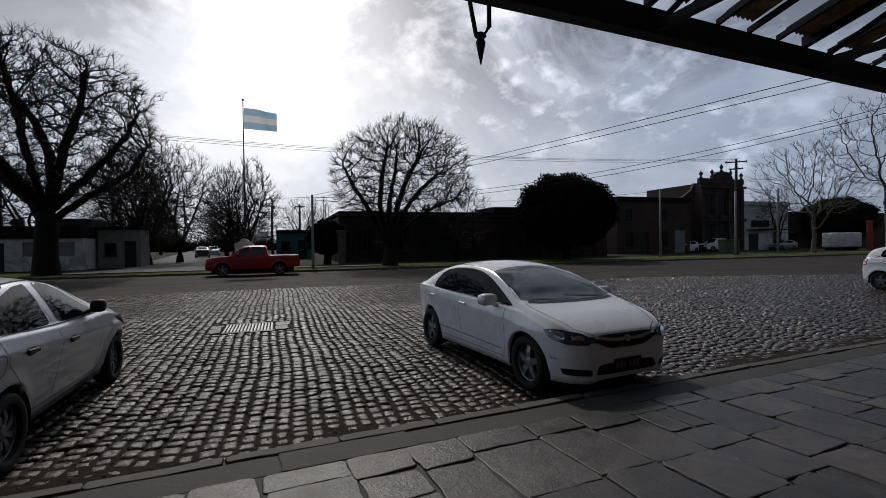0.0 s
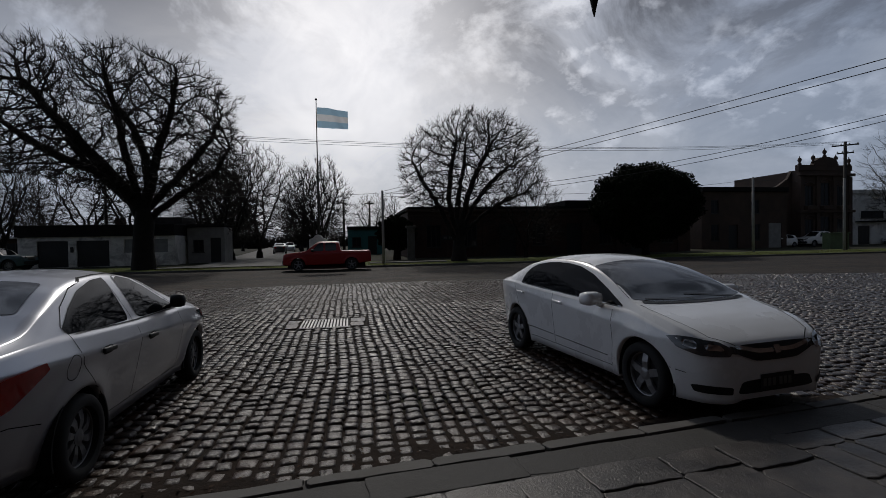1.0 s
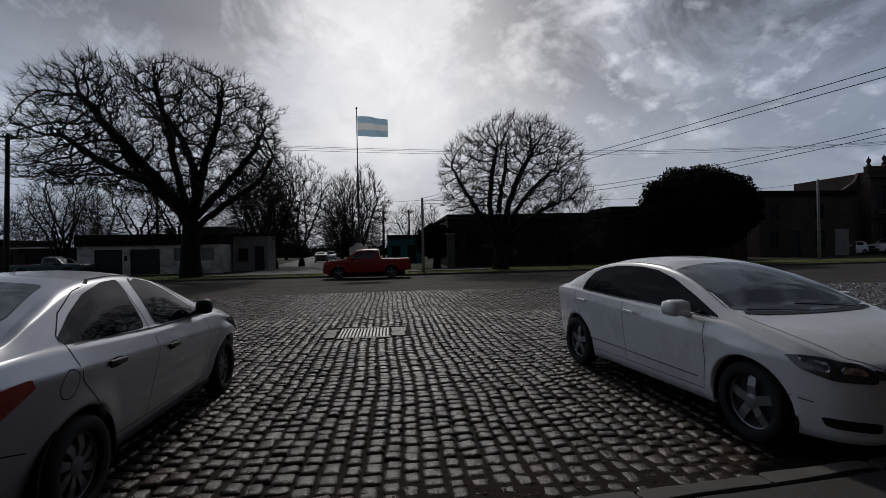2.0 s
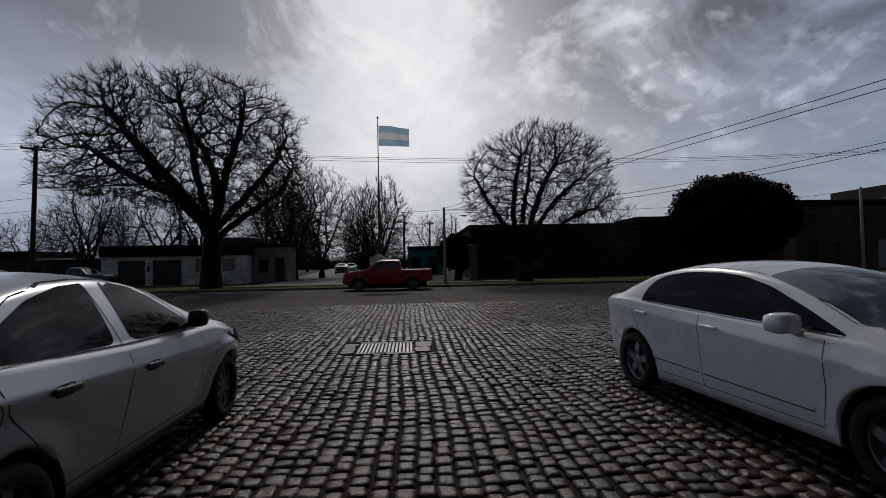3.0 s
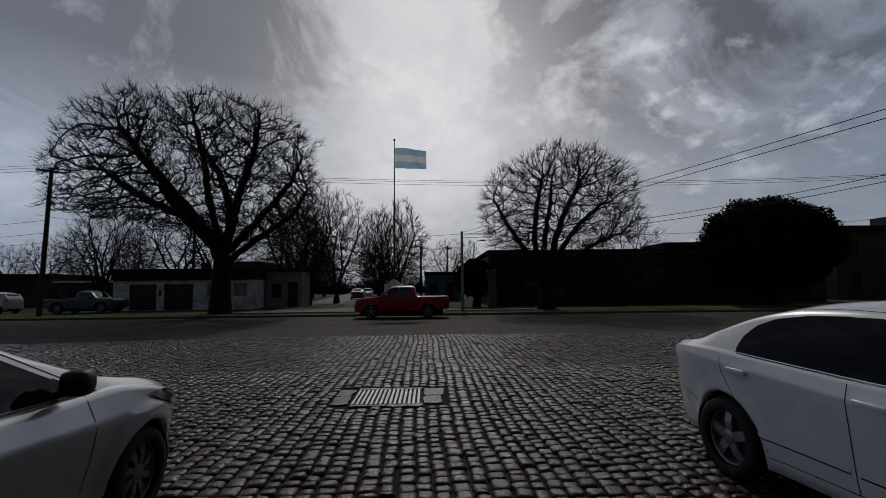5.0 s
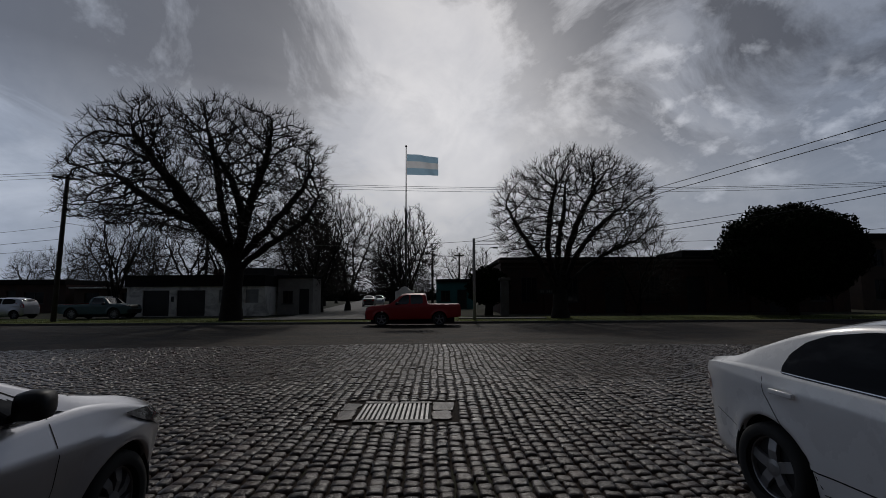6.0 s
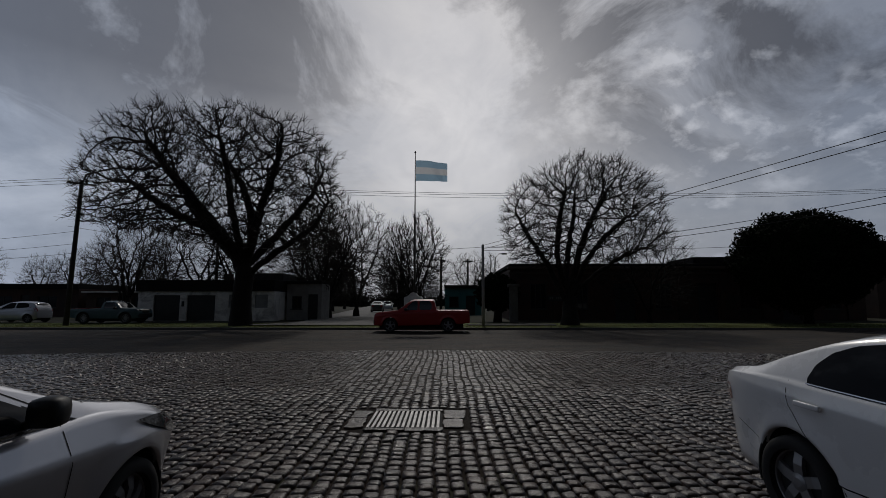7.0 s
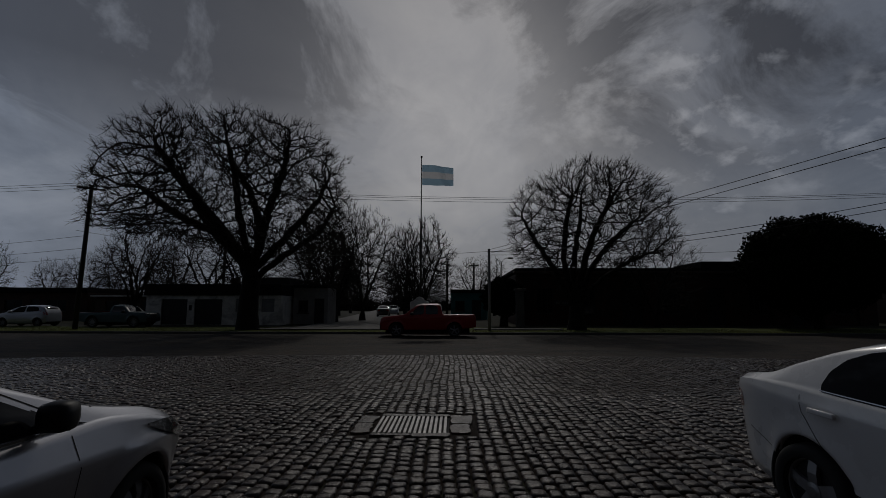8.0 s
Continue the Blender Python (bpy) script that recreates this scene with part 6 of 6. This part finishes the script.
for dy, dz in ((-0.5, 0.15), (0.0, 0.15), (0.55, 0.1)):
    wire((-23.4, 33.2 + dy, 9.1 + dz), (43.6, 35.6 + dy, 9.6 + dz), 1.1)
    wire((-23.4, 33.2 + dy, 9.1 + dz), (-95, 30.0 + dy, 9.6 + dz), 1.2)
for dz in (0.0, -0.22):
    wire((2.08, 32.95, 5.0 + dz), (17.2, 0.6, 6.5 + dz), 0.2, "overhead wire crossing from the station to the verge")
    wire((2.08, 32.95, 4.9 + dz), (27.5, 3.2, 9.0 + dz), 1.9, "overhead wire crossing the street")
wire((2.08, 32.95, 4.9), (34.9, 36.6, 6.5), 0.6)
wire((34.9, 36.6, 6.5), (53.5, 38.5, 7.2), 0.4)
wire((2.08, 32.95, 4.9), (-24.0, 33.2, 6.3), 0.8)
wire((-0.7, 48.0, 5.5), (2.3, 60, 6.4), 0.3)
wire((43.6, 35.6, 7.7), (53.5, 38.5, 6.6), 0.5)
for z in (5.2, 4.6, 6.0):
    wire((-23.4, 33.4, z), (-80, 52.0, z + 1.0), 0.7)

# ---- station canopy over the pavement, and an added unseen wall behind; local axes along the kerb ----
canopy = thing("station_canopy", PAVE, "black iron station canopy with fibre roof sheets and open strips", "canopy")
BEAM_Y, BEAM_Z, WALL_Y = 0.20, 4.13, -5.6
part("edge_beam", box(-2.2, 32, BEAM_Y - 0.14, BEAM_Y + 0.05, BEAM_Z, BEAM_Z + 0.30, 0.01), IRON, canopy)
part("gutter", box(-2.2, 32, BEAM_Y + 0.052, BEAM_Y + 0.16, BEAM_Z + 0.10, BEAM_Z + 0.30, 0.02), IRON, canopy)
RISE = 0.27


def roof_z(y):
    return BEAM_Z + 0.36 + (BEAM_Y - y) * RISE


for k in range(1, 7):
    y = BEAM_Y - k * 1.05
    part("purlin", box(-2.2, 32, y - 0.04, y + 0.04, roof_z(y) - 0.10, roof_z(y) - 0.01), IRON, canopy)
rafter_rows = np.arange(-2.0, 24.0, 0.62)
for i, x in enumerate(rafter_rows):
    y1, y0 = BEAM_Y, WALL_Y
    heavy = i % 5 == 0
    w, d = (0.05, 0.16) if heavy else (0.025, 0.08)
    vs = [(x + sx * w, y, roof_z(y) + dz) for y in (y1, y0) for sx in (-1, 1) for dz in (0.005, d)]
    part("rafter", (vs, [(0, 1, 3, 2), (4, 6, 7, 5), (0, 4, 5, 1), (2, 3, 7, 6), (1, 5, 7, 3), (0, 2, 6, 4)]), IRON, canopy)
    if heavy:
        part("brace", tube([(x, BEAM_Y - 0.05, BEAM_Z + 0.05), (x, BEAM_Y - 1.4, roof_z(BEAM_Y - 1.4) - 0.1)], 0.035, 6), IRON, canopy)
        part("tie", box(x - 0.04, x + 0.04, WALL_Y, BEAM_Y - 0.142, BEAM_Z + 0.02, BEAM_Z + 0.12), IRON, canopy)
        part("post_strut", box(x - 0.03, x + 0.03, BEAM_Y - 1.25, BEAM_Y - 1.18, BEAM_Z + 0.12, roof_z(BEAM_Y - 1.2)), IRON, canopy)
    if i % 2 == 0:
        x1 = x + 0.62
        vs, fs = [], []
        for yy in (BEAM_Y - 0.1, WALL_Y):
            for j in range(13):
                xx = x + 0.03 + 0.56 * j / 12
                vs.append((xx, yy, roof_z(yy) + 0.10 + 0.02 * math.cos(j * math.pi)))
        fs = [(j, j + 1, j + 14, j + 13) for j in range(12)]
        vs += [(a_, b_, c_ + 0.012) for a_, b_, c_ in vs]
        fs += [(q[3] + 26, q[2] + 26, q[1] + 26, q[0] + 26) for q in fs[:12]]
        part("roof_sheet", (vs, fs), FIBRE, canopy, "weathered brown fibre sheet")
for x in (1.96, 12.4, 22.0):
    part("pendant", join(tube([(x - 0.13, BEAM_Y + 0.02, BEAM_Z + 0.05), (x - 0.05, BEAM_Y + 0.02, BEAM_Z - 0.34)], 0.022, 6), tube([(x + 0.10, BEAM_Y + 0.02, BEAM_Z + 0.05), (x + 0.10, BEAM_Y + 0.02, BEAM_Z - 0.22), (x, BEAM_Y + 0.02, BEAM_Z - 0.38)], 0.024, 6)), IRON, canopy, "iron bracket with a hanging point")
    part("spike", lathe([(0.005, -0.62), (0.03, -0.50), (0.05, -0.40), (0.035, -0.36), (0.06, -0.34), (0.05, -0.31), (0.01, -0.29)], 12), IRON, canopy, smooth=True).location = (x, BEAM_Y + 0.02, BEAM_Z)
for x in (-1.9, 7.5, 15.0, 24.0):
    part("column", tube([(x, -3.4, 0.1), (x, -3.4, 0.4), (x, -3.4, roof_z(-3.4))], [0.12, 0.08, 0.07], 12), IRON, canopy, smooth=True)
# added out of view to keep sky light off what faces it
solid("station_wall", box(-45, 60, WALL_Y - 0.5, WALL_Y - 0.02, 0.05, 6.2), BRICK, "unseen plain brick wall added behind the canopy to block sky light", "wall", "structure", m=PAVE)

# ---- vehicles further off ----
FAR = dict(detail=False, stations=44, strips=[], wipers=[], plates=[], top_seams=[])
vehicle("pickup_truck", pose(-23.0, 36.6, 0.1, 0, 0, 2), "old teal pickup truck parked beyond the big tree", "pickup truck", recolour(PICKUP, TEAL_PAINT, length=4.6, base=2.75, front=0.80, wheels="steel",
        top=[(0, 0.78), (0.05, 0.92), (0.2, 0.98), (1.1, 1.04), (1.5, 1.40), (1.75, 1.52), (2.3, 1.53), (2.42, 1.40), (2.46, 1.02), (4.5, 1.0), (4.57, 0.95), (4.6, 0.8)],
        belt=[(0, 0.70), (0.05, 0.84), (0.2, 0.90), (1.1, 0.97), (2.4, 0.99), (2.5, 0.98), (4.5, 0.97), (4.57, 0.90), (4.6, 0.7)], plan=[(0, 0.85), (0.1, 0.93), (0.4, 1.0), (4.4, 1.0), (4.6, 0.96)], low=[(0, 0.40), (0.3, 0.34), (4.0, 0.36), (4.6, 0.48)],
        side_windows=[[(1.42, 1.02), (1.62, 1.36), (1.78, 1.45), (2.25, 1.46), (2.28, 1.03)]], mirror=(1.45, 0.06, 1.05), windshield=[(1.14, 0.0), (1.18, 0.62), (1.66, 0.56), (1.68, 0.0)], rear_window=None), "cars across the street")
vehicle("hatchback_car", pose(-30.2, 37.4, 0.1, 0, 0, 181), "silver hatchback parked across the street", "car", recolour(HATCH, SILVER_PAINT, **FAR), "cars across the street")
vehicle("pickup_truck", pose(53.8, 46.8, 0.1, 0, 0, 180), "white pickup parked before the ornate building", "pickup truck", recolour(PICKUP, WHITE_PAINT), "cars across the street")
vehicle("hatchback_car", pose(48.6, 47.0, 0.1, 0, 0, 180), "pale hatchback parked before the hall", "car", recolour(HATCH, WHITE_PAINT, **FAR), "cars across the street")
vehicle("sedan_car", pose(69.0, 49.0, 0.1, 0, 0, 180), "silver estate car parked by the white building", "car", recolour(SEDAN_FAR, SILVER_PAINT), "cars across the street")
vehicle("sedan_car", pose(side_x(68) + 1.4, 68, 0.16, 0, 0, -83 - 180), "dark car standing in the side street", "car", recolour(SEDAN_FAR, BLACK_PAINT), "cars in the side street")
vehicle("hatchback_car", pose(side_x(80) + 2.7, 80, 0.16, 0, 0, -83), "pale car in the side street", "car", recolour(HATCH, SILVER_PAINT, **FAR), "cars in the side street")
vehicle("sedan_car", pose(side_x(96) + 2.7, 96, 0.16, 0, 0, -83), "white car parked along the side street", "car", recolour(SEDAN_FAR, WHITE_PAINT), "cars in the side street")
vehicle("hatchback_car", pose(side_x(110) + 2.7, 110, 0.16, 0, 0, -83), "red car parked along the side street", "car", recolour(HATCH, RED_PAINT, **FAR), "cars in the side street")

# ---- pieces: kerb stones, flagstones, nearest cobbles ----
r_p = random.Random(42)
kerb = solid("kerb", box(-60, 70, -0.138, -0.006, -0.03, 0.09), CEMENT, "worn stone kerb of the station pavement", "kerb", "structure", m=PAVE)
x = -12.05
while x < 16:
    ln = r_p.uniform(0.82, 0.96)
    part("kerb_stone", slab(x + 0.006, x + ln - 0.006, -0.115, 0.0, PAVE_Z + r_p.uniform(-0.008, 0.004), r_p, 0.011), KERB, kerb)
    x += ln
x = -12.0
while x < 16:
    ln = r_p.uniform(0.7, 1.5)
    part("border_slab", slab(x + 0.008, x + ln - 0.008, -0.44, -0.135, PAVE_Z - 0.008 + r_p.uniform(-0.006, 0.004), r_p, 0.018), CEMENT, pavement)
    x += ln
x = -6.0
while x < 11.5:                                 # strips of flagstones running away from the kerb
    wide = r_p.uniform(0.44, 0.66)
    y = -0.455
    first = True
    while y > -4.6:
        ln = r_p.uniform(0.22, 0.42) if first else r_p.uniform(0.36, 0.78)
        first = False
        bits = [(x, x + wide)] if r_p.random() < 0.86 or ln < 0.4 else [(x, x + wide * 0.55), (x + wide * 0.55, x + wide)]
        for x0, x1 in bits:
            part("flagstone", slab(x0 + 0.005, x1 - 0.005, y - ln + 0.005, y - 0.005, PAVE_Z + r_p.uniform(-0.006, 0.005), r_p, 0.015), SLAB, pavement)
        y -= ln
    x += wide
single_meshes = {}
for i, cx, cy, w, d, a, dz in single_places:
    if i not in single_meshes:
        single_meshes[i] = as_mesh("cobble", SHAPES[i], COBBLE_ONE, True)
    ob = new("cobble", single_meshes[i])
    ob.parent = cobbled
    ob.matrix_local = pose(cx, cy, dz, 0, 0, math.degrees(a)) @ Matrix.Diagonal((w / 0.175, d / 0.135, 1, 1))
